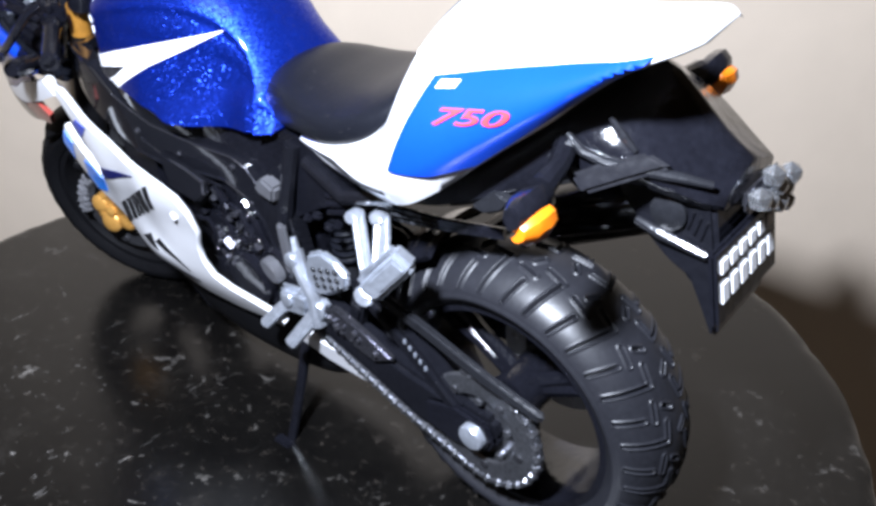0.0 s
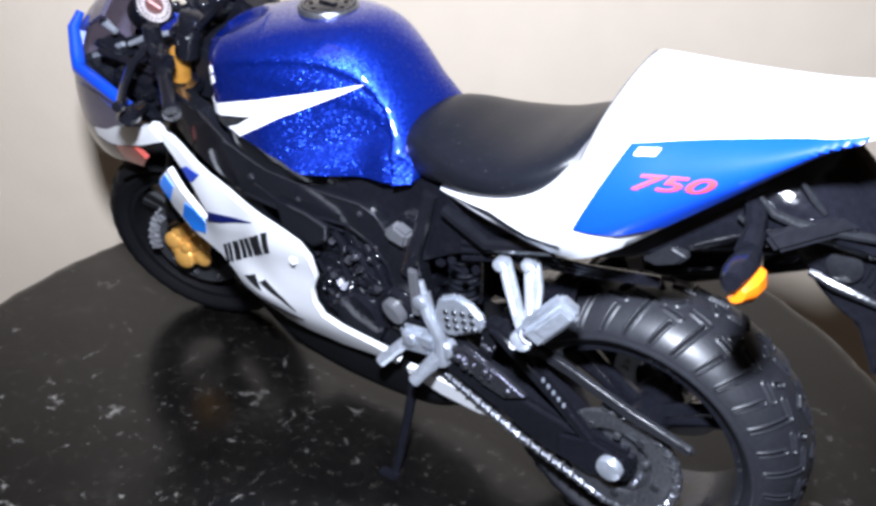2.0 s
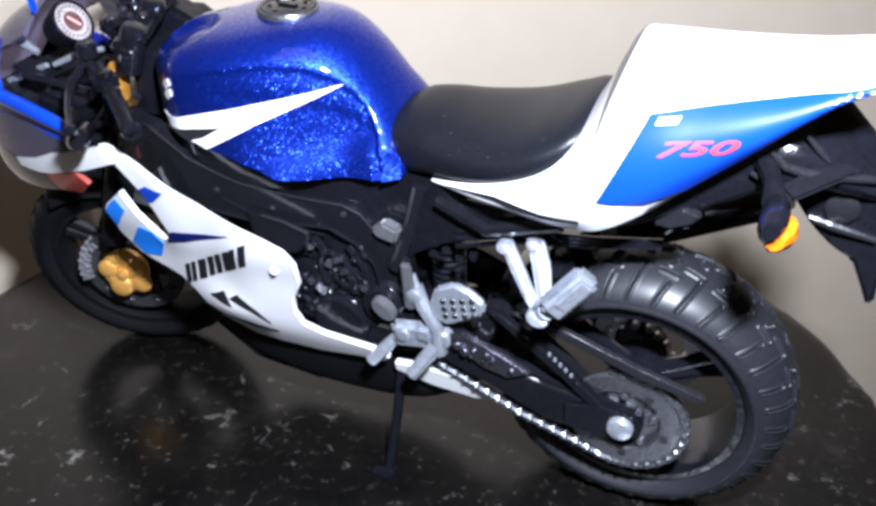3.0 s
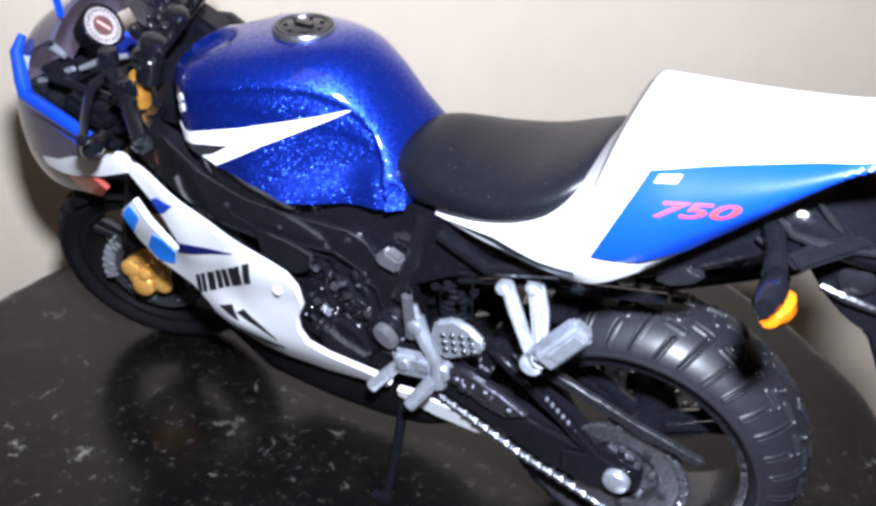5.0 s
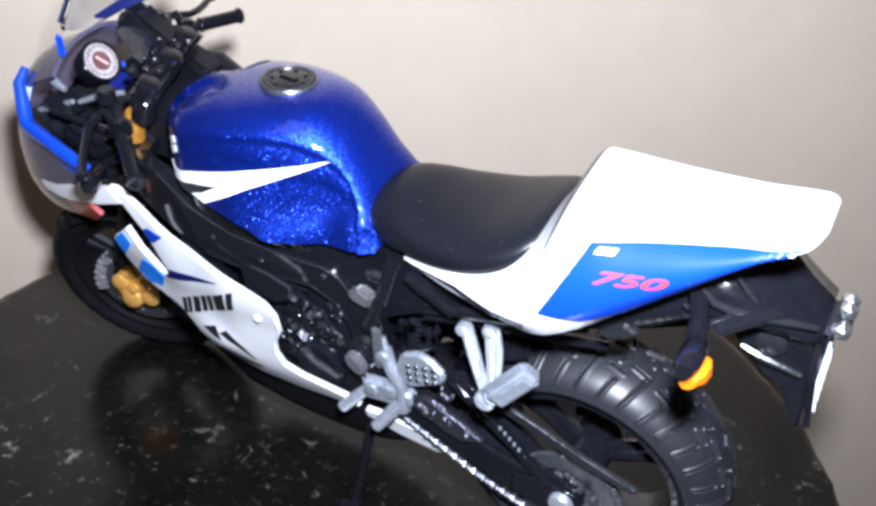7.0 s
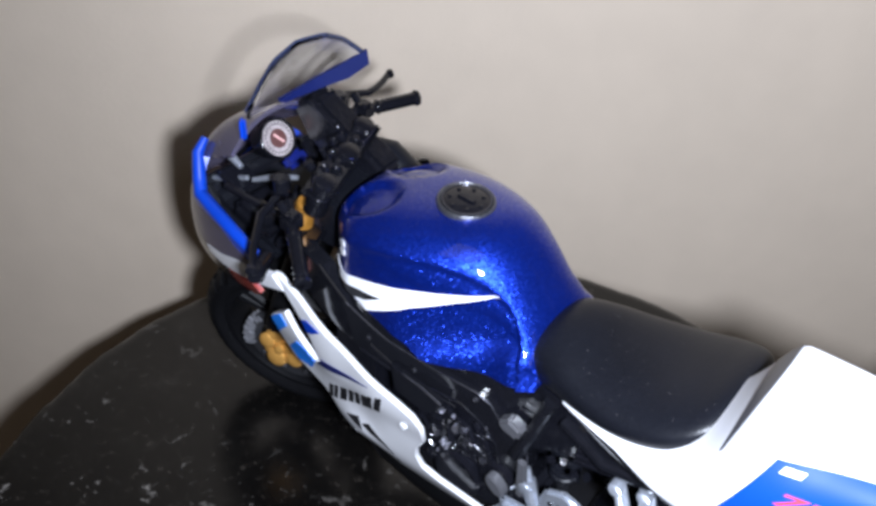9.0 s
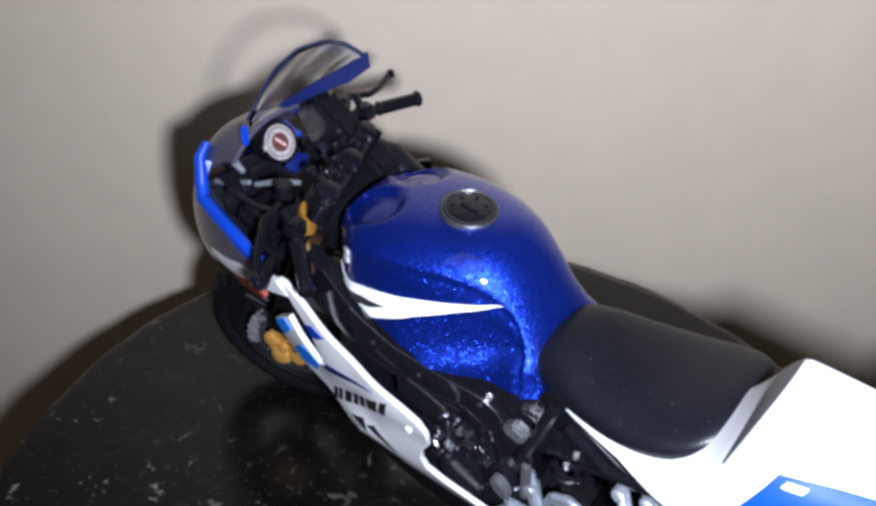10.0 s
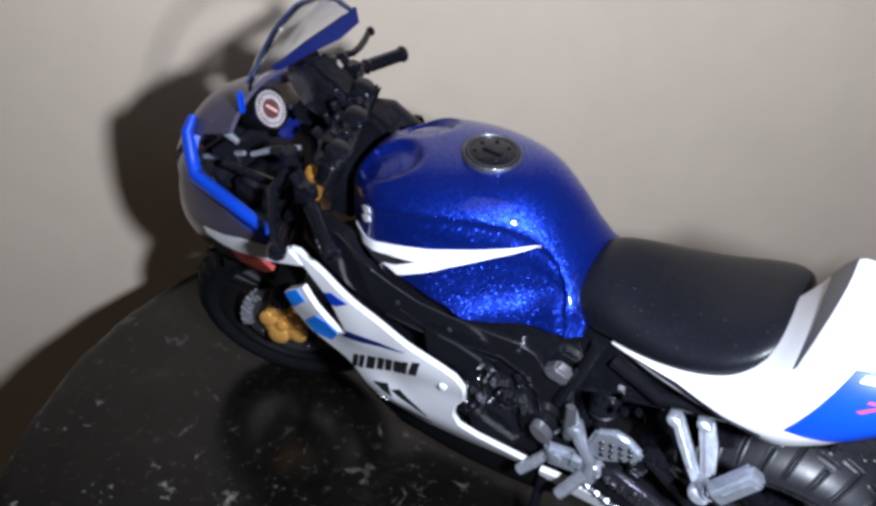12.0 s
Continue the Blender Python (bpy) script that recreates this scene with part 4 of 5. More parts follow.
# tail cowl
TAIL_TOP = [(-34, 65.0), (-30, 67.0), (-24, 69.2), (-19, 71.0), (-13.8, 74.0), (-10.4, 78.0), (-7.8, 82.8), (-5.9, 87.0), (-4.7, 88.6), (-3.0, 88.9), (8, 89.2), (18, 89.9), (24, 90.8), (26.3, 90.9), (27.2, 90.2)]
TAIL_LOW = [(-34, 62.8), (-26, 62.8), (-20, 63.2), (-13, 63.8), (-6, 65.4), (0, 69.2), (6, 74.2), (13, 80.0), (21, 86.6), (25.4, 89.0), (27.2, 89.4)]
TAIL_HALF = [(-34, 9.4), (-26, 12.6), (-20, 14.8), (-13, 17.2), (-6, 19.2), (0, 19.0), (6, 17.6), (13, 16.0), (21, 14.0), (25, 12.8), (26.4, 10.8), (27.2, 7.0)]


def tail_half(x, z):
    top, low, w = curve(TAIL_TOP, x), curve(TAIL_LOW, x), curve(TAIL_HALF, x)
    k = max(0.0, min(1.0, (z - low) / max(0.2, top - low)))
    if k < 0.25:
        return w * (0.90 + 0.10 * math.sin(k / 0.25 * math.pi / 2))
    g = (k - 0.25) / 0.75
    return w * max(0.0, 1 - g**2.3) ** 0.55


def tail_ring(x, n=30):
    top, low = curve(TAIL_TOP, x), curve(TAIL_LOW, x)
    half = [(0.0, low + 0.6), (0.5 * tail_half(x, low), low + 0.3)]
    for k in range(n + 1):
        z = low + (top - low) * (1 - (1 - k / n) ** 1.8)
        half.append((tail_half(x, z) if k < n else 0.0, z))
    far = [(min(y, max(0.3, (top + 0.4 - z) / 0.92)), z) for y, z in half]
    return [(x, -y, z) for y, z in half] + [(x, y, z) for y, z in reversed(far[1:-1])]


xs = [-34 + 1.0 * k for k in range(60)] + [25.6, 26.2, 26.7, 27.0, 27.2]
tail = part("tail_cowl", loft([tail_ring(x) for x in xs]), WHITE, bike, "glossy white tail cowl", angle=50)
B_PAN = [(-5.6, 71.5), (-0.4, 83.4), (6, 85.0), (14, 86.9), (21, 88.7), (25.0, 89.9), (24.2, 88.9), (20.4, 86.3), (13.0, 80.2), (5.6, 74.1), (0.5, 72.2)]
panel = part("blue_panel", patch(B_PAN, tail_half, 0.5, 0.15, 0.40), BLUE, tail, "bright blue side panel")
part("dash_mark", patch([(0.5, 82.5), (0.9, 83.3), (3.5, 83.8), (3.1, 83.0)], tail_half, 0.8, 0.12, 0.60), DECAL_WHITE, tail)
GROOVE = [(-31, 63.9), (-22, 65.0), (-14, 65.3), (-8, 66.6), (-8.2, 67.2), (-14, 66.1), (-22, 65.8)]
part("groove", patch(GROOVE, tail_half, 0.8, 0.12, 0.16), GREY, tail)


def tail_top_at(x, y):
    """The height of the cowl's skin above a point of its plan."""
    top, low, w = curve(TAIL_TOP, x), curve(TAIL_LOW, x), curve(TAIL_HALF, x)
    g = max(0.0, 1 - min(1.0, abs(y) / w) ** (1 / 0.55)) ** (1 / 2.3)
    z = low + (0.25 + 0.75 * g) * (top - low)
    return min(z, top + 0.4 - 0.92 * y) if y > 0 else z


# grey strip laid on the white cowl paints the shaded step behind the seat
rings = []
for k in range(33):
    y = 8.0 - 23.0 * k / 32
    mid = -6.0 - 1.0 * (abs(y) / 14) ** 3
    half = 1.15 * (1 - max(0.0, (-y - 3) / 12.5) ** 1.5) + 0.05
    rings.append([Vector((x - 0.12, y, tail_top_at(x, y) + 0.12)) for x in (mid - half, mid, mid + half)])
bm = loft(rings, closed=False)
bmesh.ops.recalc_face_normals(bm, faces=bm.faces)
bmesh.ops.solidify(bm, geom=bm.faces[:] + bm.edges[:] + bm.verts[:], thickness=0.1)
part("seat_step_shade", bm, PAD_GREY, tail, "grey band painted as shade on the step behind the seat")


def lettering(text, size, place, shear=0.3):
    """Block figures turned into a mesh, mapped onto a side by place(u, v)."""
    cu = bpy.data.curves.new("figures", "FONT")
    cu.body, cu.size, cu.shear, cu.extrude = text, size, shear, 0.0
    cu.offset = 0.02 * size
    ob = new("figures", cu)
    me = bpy.data.meshes.new_from_object(ob.evaluated_get(bpy.context.evaluated_depsgraph_get()))
    bpy.data.objects.remove(ob)
    b = bmesh.new()
    b.from_mesh(me)
    bpy.data.meshes.remove(me)
    for v in b.verts:
        v.co = place(v.co.x, v.co.y)
    return b


def on_tail(u, v):
    x, z = 0.9 + 1.9 * u, 79.1 + 0.74 * v + 0.30 * u
    return Vector((x, -(tail_half(x, z) + 0.66), z))


part("number", lettering("750", 3.3, on_tail), RED, tail, "red model figures", smooth=False)
# side fairing
F_HALF = [(20, 10.2), (24, 12.4), (29, 14.6), (35, 16.0), (42, 17.4), (48, 19.0), (56, 20.0), (64, 20.2)]


def fair_half(x, z):
    w = curve(F_HALF, z) * curve([(-122, 0.60), (-112, 0.72), (-100, 0.84), (-92, 0.905), (-86, 0.94), (-80, 0.985), (-73, 1.0), (-67, 1.025), (-62, 1.01), (-50, 0.97), (-38, 0.95), (-22, 0.86)], x)
    w += 1.2 * math.exp(-((x + 73.5) / 5) ** 2 - ((z - 32) / 4) ** 2)
    return w


FAIR = [(-92.4, 63.0), (-90.8, 63.4), (-85.0, 61.2), (-78.0, 57.9), (-67.0, 53.8), (-60.6, 51.2), (-57.8, 49.8), (-56.3, 47.4), (-56.6, 43.0), (-58.9, 38.7), (-59.5, 34.8), (-58.4, 31.5), (-54.6, 29.8), (-50.1, 29.1), (-44.6, 28.4), (-42.2, 27.0), (-43.7, 25.2), (-48.5, 24.7), (-57.3, 23.0), (-66.0, 23.3), (-71.6, 23.4), (-75.4, 26.6), (-78.4, 30.0), (-80.6, 33.4), (-83.4, 36.4), (-88.6, 38.2), (-92.2, 39.4), (-95.4, 43.2), (-96.8, 48.8), (-95.6, 50.4), (-90.8, 54.4), (-88.4, 50.1), (-85.6, 47.2), (-83.4, 46.0), (-80.8, 47.4), (-81.8, 50.4), (-83.0, 53.3), (-85.1, 56.4), (-89.7, 60.7), (-92.4, 61.6)]
for s in (-1, 1):
    fairing = part("side_fairing", patch(FAIR, fair_half, 1.8, 1.1, 0, s), WHITE, bike, "glossy white side fairing with blue graphics", angle=50)
    if s < 0:
        near_fairing = fairing
BELLY = [(-42, 24.4), (-36, 25.4), (-28, 24.9), (-23.4, 22.8), (-22.6, 21.2), (-27, 20.2), (-35, 20.6), (-42, 22.6)]
for s in (-1, 1):
    part("belly_pan", patch(BELLY, lambda x, z: 10.8 + 0.25 * (z - 21), 1.6, 1.2, 0, s), WHITE, bike, "white belly pan tip")


def fair_decal(name, outline, mat, lift=0.18, label=""):
    return part(name, patch(outline, fair_half, 0.9, 0.12, lift), mat, near_fairing, label)


fair_decal("graphic", [(-96.6, 48.6), (-95.3, 50.3), (-92.6, 52.6), (-90.9, 50.4), (-95.2, 45.2)], SKY_BLUE)
fair_decal("graphic", [(-93.0, 42.2), (-89.0, 47.2), (-85.9, 46.8), (-84.0, 44.8), (-86.4, 40.6), (-90.8, 39.6)], SKY_BLUE)
fair_decal("graphic", [(-85.0, 56.8), (-83.2, 57.9), (-79.3, 57.5), (-82.2, 55.0), (-83.5, 54.6)], BLUE)
fair_decal("graphic", [(-80.5, 48.9), (-67.2, 51.8), (-77.4, 47.6), (-82.4, 45.9)], DEEP_BLUE)
part("fairing_edge", bead([(-92.4, 63.0), (-90.8, 63.4), (-85.0, 61.2), (-78.0, 57.9), (-67.0, 53.8), (-60.6, 51.2), (-57.8, 49.8), (-56.3, 47.4), (-56.6, 43.0), (-58.9, 38.7), (-59.5, 34.8), (-58.4, 31.5), (-54.6, 29.8), (-50.1, 29.1), (-44.6, 28.4)], fair_half, 0.6, off=-0.55), WHITE, near_fairing, "rolled white panel edge")
# maker's lettering as plain slanted bars
for x, w in ((-81.6, 1.2), (-79.8, 1.1), (-77.8, 2.0), (-75.0, 1.4), (-72.9, 1.4), (-70.6, 1.6), (-68.7, 1.2), (-66.6, 1.6)):
    z = 41.7 + 0.62 * (x + 75.6)
    fair_decal("letter_bar", [(x - 0.5, z - 2.7), (x + w - 0.5, z - 2.7 + 0.5 * w), (x + w + 0.9, z + 2.6 + 0.5 * w), (x + 0.9, z + 2.6)], DECAL_BLACK, 0.2)
fair_decal("vent", [(-76.8, 34.5), (-73.3, 36.3), (-72.3, 32.9), (-74.3, 33.5)], DECAL_BLACK, 0.2)
fair_decal("vent", [(-72.4, 34.8), (-70.5, 36.2), (-67.2, 33.0), (-65.1, 30.0), (-68.1, 32.4)], DECAL_BLACK, 0.2)
# dark grey decal paints the shade in the fairing's lower crease
fair_decal("fold_shade", [(-80.7, 30.6), (-78.8, 31.1), (-73.9, 29.0), (-64.2, 27.7), (-69.8, 27.1), (-74.6, 28.2)], GREY, 0.15)
part("panel_screw", knob((-60.1, -18.2, 45.4), (0, -1, 0), 0.7, 0.8, 12), WHITE, near_fairing)

# front end, turned to the near side round the steering axis
STEER_AT = Vector((-91, 0, 79))
RAKE = Vector((-math.sin(radians(21)), 0, -math.cos(radians(21))))
STEER = Matrix.Translation(STEER_AT) @ Matrix.Rotation(radians(-20), 4, RAKE) @ Matrix.Translation(-STEER_AT)
FAXLE = Vector((-109.4, 0.5, 23.5))


def front(name, bm, mat, parent=None, label="", **kw):
    return part(name, turned(bm, STEER), mat, parent or bike, label, **kw)


front_wheel = make_wheel("front_wheel", FAXLE, 17.6, 4.0, "black three-spoke front wheel", STEER, mat=MATT_BLACK)
front("tyre", tyre_mesh(FAXLE, 23.5, 17.6, 5.2, 18, 24), MATT_BLACK, front_wheel, "black rubber front tyre")
for s in (-1, 1):
    front("brake_disc", brake_disc(FAXLE, s * 5.2, 11.0, 7.6), ROTOR, front_wheel, "drilled silver brake disc")
for s in (-1, 1):
    top = Vector((-91.5, s * 8.6, 80))
    if s > 0:
        front("fork_tube", tube([top + RAKE * 7.5, top + RAKE * 13.5], 2.0, 16), BROWN_GOLD, None, "gold front fork tube")
    else:
        part("fork_tube", tube([(-93.8, -7.6, 73.6), (-93.9, -7.6, 73.2), (-95.2, -7.6, 67.6)], [1.6, 1.9, 1.9], 18), BROWN_GOLD, bike, "gold front fork tube")
    front("fork_clamp", tube([top - RAKE * 2.2, top - RAKE * 1.8, top + RAKE * 0.4, top + RAKE * 0.8, top + RAKE * (7.6 if s > 0 else 5.6)], [1.5, 1.9, 1.9, 2.3, 2.3], 16), BLACK, None, "black fork clamp and cap")
    front("fork_leg", tube([top + RAKE * 13, top + RAKE * 36, top + RAKE * 47], [2.5, 2.9, 2.6], 16), MATT_BLACK, None, "black lower fork leg")
# brake on the near side: a lobed gold caliper over a drilled disc, its lit part painted paler
BRAKE = Matrix.Translation((-108.6, -5.0, 23.8)) @ Matrix.Rotation(radians(19), 4, "Z") @ Matrix.Rotation(radians(-6), 4, "X") @ Matrix.Scale(0.9, 4)
bm = lathe([(1.6, 0.4), (1.6, 4.6), (0.8, 5.4), (-0.6, 5.6), (-1.5, 4.9), (-1.9, 3.6), (-1.5, 2.4), (-1.7, 1.6), (-2.7, 1.3), (-3.0, 0.4)], (0, 0, 0), "y", 28)
for a, r, size in ((80, 4.3, 2.1), (20, 2.4, 2.2), (-35, 4.6, 2.3), (-110, 3.8, 2.6), (165, 3.9, 2.2)):
    ball = bmesh.new()
    bmesh.ops.create_uvsphere(ball, u_segments=20, v_segments=12, radius=size)
    bmesh.ops.scale(ball, vec=(1.1, 0.45, 1.1), verts=ball.verts)
    merged(turned(ball, at(r * math.cos(radians(a)), -1.3, r * math.sin(radians(a)))), bm)
part("brake_caliper", turned(bm, BRAKE), GOLD, bike, "lobed gold brake caliper")
# paler sector paints the lit part of the dark brake disc
rings = []
for k in range(15):
    a = radians(128 + 66 * k / 14)
    wave = 0.35 * (k % 2)
    rings.append([(r * math.cos(a), y, r * math.sin(a)) for r, y in ((8.4 + wave, -0.5), (11.4 - wave, -0.5), (11.4 - wave, 0.3), (8.4 + wave, 0.3))])
uneven = part("lit_disc", turned(loft(rings), BRAKE), LIT_STEEL, front_wheel, "paler sector painted as the lit part of the brake disc", smooth=False)
ridge = block(0, 0, 0, 2.0, 0.9, 0.55, 0.2)
repeats("disc_ridge", ridge, LIT_STEEL, uneven, [BRAKE @ at((9.3 + 1.1 * (k % 2)) * math.cos(radians(a)), -0.6, (9.3 + 1.1 * (k % 2)) * math.sin(radians(a))) @ Matrix.Rotation(radians(-a + 14 * (k % 3)), 4, "Y") for k, a in enumerate(range(132, 194, 5))])
# unseen black guard added over the front tyre to keep it dark
rings = []
for k in range(25):
    a = radians(58 + 62 * k / 24)
    ring = []
    for j in range(9):
        v = -1 + j / 4
        r = 25.1 - 3.2 * abs(v) ** 2.6
        ring.append((FAXLE.x + r * math.cos(a), 7.2 * v, FAXLE.z + r * math.sin(a)))
    rings.append(ring)
bm = loft(rings, closed=False)
bmesh.ops.recalc_face_normals(bm, faces=bm.faces)
bmesh.ops.solidify(bm, geom=bm.faces[:] + bm.edges[:] + bm.verts[:], thickness=0.8)
front("dark_guard", bm, MATT_BLACK, None, "unseen black guard added to darken the front tyre", angle=60)
part("steering_head", block(-90.5, 0.5, 69.0, 7.0, 13, 13, 1.6), SEAT_BLACK, bike, "black steering head")
# yoke, bars, levers
bm = prism([(-95.4, 78.2), (-87.8, 80.4), (-87.4, 82.2), (-95.0, 80.4)], -10.5, 10.5, 0.7)
for s in (-1, 1):
    knob((-91.5, s * 8.6, 79.5), -RAKE, 3.4, 2.2, 16, bm)
    knob((-91.0, s * 4.2, 80.5), -RAKE, 2.4, 0.9, 10, bm)
knob((-90.5, 0, 80.5), -RAKE, 2.8, 2.2, 16, bm)
front("top_yoke", bm, BLACK, None, "black top yoke with clamp bolts")
bm = prism([(-103, 63.6), (-93, 66.6), (-92.4, 69.2), (-102, 66.4)], -11.5, 11.5, 0.7)
front("lower_yoke", bm, BLACK)
for s, base, end, lever in (
    (-1, Vector((-95.0, -11.0, 74.6)), Vector((-80.4, -21.8, 69.8)), ((-97.4, -11.4, 74.6), (-97.4, -15.8, 73.0), (-93.2, -21.5, 71.2), (-89.4, -25.4, 70.6))),
    (1, Vector((-103.4, 13.2, 79.2)), Vector((-97.9, 29.0, 78.4)), ((-105.0, 14.6, 79.6), (-107.2, 17.6, 80.4), (-105.8, 22.2, 79.4), (-106.0, 25.0, 79.3), (-106.5, 27.6, 79.5), (-107.2, 30.2, 80.0))),
):
    bar = part("handlebar", tube([base, base.lerp(end, 0.35), end], 1.1, 12), BLACK, bike, "black clip-on handlebar")
    pts, rs = [], []
    for k in range(19):
        pts.append(base.lerp(end, 0.42 + 0.58 * k / 18))
        rs.append(1.32 + (0.14 if k % 2 else 0.0) + (0.28 if k in (0, 17, 18) else 0))
    part("grip", tube(pts, rs, 14), BLACK, bar, "ribbed black rubber grip")
    q = base.lerp(end, 0.24)
    bm = block(q.x, q.y, q.z, 3.6, 4.0, 3.6, 0.8)
    knob((q.x - 1.2, q.y, q.z + 1.0), (-0.6, 0, 0.7), 2.6, 0.9, 10, bm)
    knob((q.x + 1.0, q.y - 0.8, q.z + 1.2), (0.1, 0, 1), 1.2, 0.6, 8, bm)
    part("switch_box", bm, BLACK, bar)
    bm = tube(lever, [0.85, 0.85] + [0.75] * (len(lever) - 3) + [0.7], 8)
    knob(lever[-1], (0.4, s, 0.2), 1.0, 1.0, 8, bm)
    part("lever", bm, BLACK, bar, "black hand lever")
    bm = lathe([(0, 0.4), (0, 1.7), (2.4, 1.7), (2.7, 1.4), (2.7, 0.4)], (lever[0][0] - 0.4, lever[0][1] - s * 1.6, lever[0][2] + 1.0), "z", 16)
    part("fluid_pot", bm, BLACK, bar)

# nose fairing, screen and clocks
NOSE_TOP = [(-133, 56), (-130, 63), (-126, 69), (-121, 75), (-116, 80), (-108, 86), (-92, 88)]
NOSE_LOW = [(-133, 51), (-130, 47), (-124, 46), (-114, 47), (-104, 49), (-92, 52)]
NOSE_HALF = [(-133, 4), (-130, 8.5), (-126, 11.4), (-121, 13.6), (-116, 15.2), (-108, 16.9), (-100, 18.2), (-92, 18.8)]


def nose_half(x, z):
    top, low, w = curve(NOSE_TOP, x), curve(NOSE_LOW, x), curve(NOSE_HALF, x)
    k = max(-1.0, min(1.0, (z - (low + 0.42 * (top - low))) / (0.58 * (top - low) if z > low + 0.42 * (top - low) else 0.42 * (top - low))))
    return w * (1 - abs(k) ** 3.0 * (0.42 if k > 0 else 0.16))


SIDE_UP = [(-130, 62), (-124.6, 69.2), (-121.8, 73.0), (-120.4, 73.6), (-119.9, 71.6), (-119.4, 69.4), (-117.2, 67.4), (-109.6, 68.2), (-102.6, 67.2), (-95.6, 65.2), (-96.2, 63.0), (-98.4, 62.4), (-104.6, 63.2), (-110.5, 64.6), (-116, 64.4), (-124, 62.6)]
NOSE_WHITE = [(-118, 54.5), (-111, 56.4), (-105, 59.2), (-97, 61.6), (-92.6, 63.0), (-89.8, 60.6), (-97.6, 57.4), (-103, 55.6), (-108, 53.8), (-112, 52.9), (-117.5, 52.8)]
NOSE_CLEAR = [(-126, 62.4), (-116, 64.2), (-110.6, 64.4), (-104.8, 63.0), (-98.4, 62.2), (-97.2, 61.8), (-105, 59.4), (-111, 56.6), (-118, 54.7), (-122, 55.2), (-127, 57.5)]
NOSE_RED = [(-110, 53.0), (-103, 55.4), (-100.8, 55.8), (-98.8, 53.6), (-102.3, 50.4), (-109, 49.4)]
NOSE_UNDER = [(-127, 57.3), (-122, 55.0), (-118.2, 54.4), (-117.6, 52.6), (-112, 52.6), (-110.2, 52.8), (-109.2, 49.2), (-114, 47.8), (-124, 46.6), (-129, 51)]
for s in (-1, 1):
    part("nose_side", patch(SIDE_UP, nose_half, 1.4, 1.2, 0, s), BLUE, bike, "bright blue upper nose fairing", angle=50)
    part("nose_stripe", patch(NOSE_WHITE, nose_half, 1.4, 1.2, 0, s), WHITE, bike, "white nose stripe")
    part("lamp_cover", patch(NOSE_CLEAR, nose_half, 1.4, 0.8, 0, s), SMOKED, bike, "smoked headlamp cover")
    part("nose_red", patch(NOSE_RED, nose_half, 1.4, 1.0, 0, s), DARK_RED, bike, "dull red nose patch")
    part("nose_under", patch(NOSE_UNDER, nose_half, 1.6, 1.2, 0, s), BLACK, bike, "black nose underside")
    rim = [(-119.2, 69.4), (-117.4, 67.2), (-110, 67.3), (-102.6, 66.4), (-96, 64.8)]
    if s < 0:
        crest = [(-121.8, -8.2, 75.9), (-121.6, -10.6, 73.6)]
        part("nose_edge", tube(crest + [(x, s * (nose_half(x, z) - 0.2), z) for x, z in rim], [0.8, 1.2, 1.4, 1.45, 1.4, 1.3, 1.0], 12), BLUE, bike, "thick blue fairing edge")
part("nose_liner", patch(NOSE_WHITE, nose_half, 1.4, 0.3, -1.6, 1), BLACK, bike, "black inside of the nose fairing")
part("nose_liner", patch(NOSE_RED, nose_half, 1.4, 0.3, -1.4, 1), BLACK, bike, "black inside of the nose fairing")
part("nose_liner", patch(SIDE_UP, nose_half, 1.4, 0.3, -1.6, 1), BLACK, bike, "black inside of the nose fairing")
# nose top between the sides, and the dark bowl behind it
DOME = [(-133, 60), (-130.6, 67.4), (-126.7, 72.4), (-122.6, 77.0), (-117.6, 80.2), (-113, 82.4), (-109.5, 84.2)]
DOME_HALF = [(-133, 5.0), (-128, 8.6), (-122, 10.0), (-114, 11.4), (-109.5, 11.8)]
rings = []
for k in range(19):
    x = -133 + 23.5 * k / 18
    w = curve(DOME_HALF, x)
    rings.append([(x, w * j / 10, curve(DOME, x) - 5.5 * abs(j / 10) ** 2.4) for j in range(-10, 11)])
bm = loft(rings, closed=False)
bmesh.ops.recalc_face_normals(bm, faces=bm.faces)
bmesh.ops.solidify(bm, geom=bm.faces[:] + bm.edges[:] + bm.verts[:], thickness=0.8)
part("nose_top", bm, SMOKED, bike, "smoked translucent top of the nose below the screen", angle=60)
bm = prism([(-124, 56), (-112, 57), (-99, 58), (-99, 61), (-108, 63.5), (-116, 65.5), (-119, 69), (-124, 66)], -12.5, 12.5, 1.6)
part("cockpit_bowl", bm, SEAT_BLACK, bike, "black inner cockpit tray")
SCREEN_REAR = [(-103.4, 17.4, 90.0), (-101.7, 17.2, 91.8), (-101.8, 14.8, 94.2), (-101.0, 11, 97.4), (-99.7, 5, 100.8), (-98.9, -2.4, 102.4), (-99.4, -7.6, 100.4), (-101.4, -9.6, 95.8), (-103.0, -10.8, 92.0), (-103.9, -11.2, 90.4)]


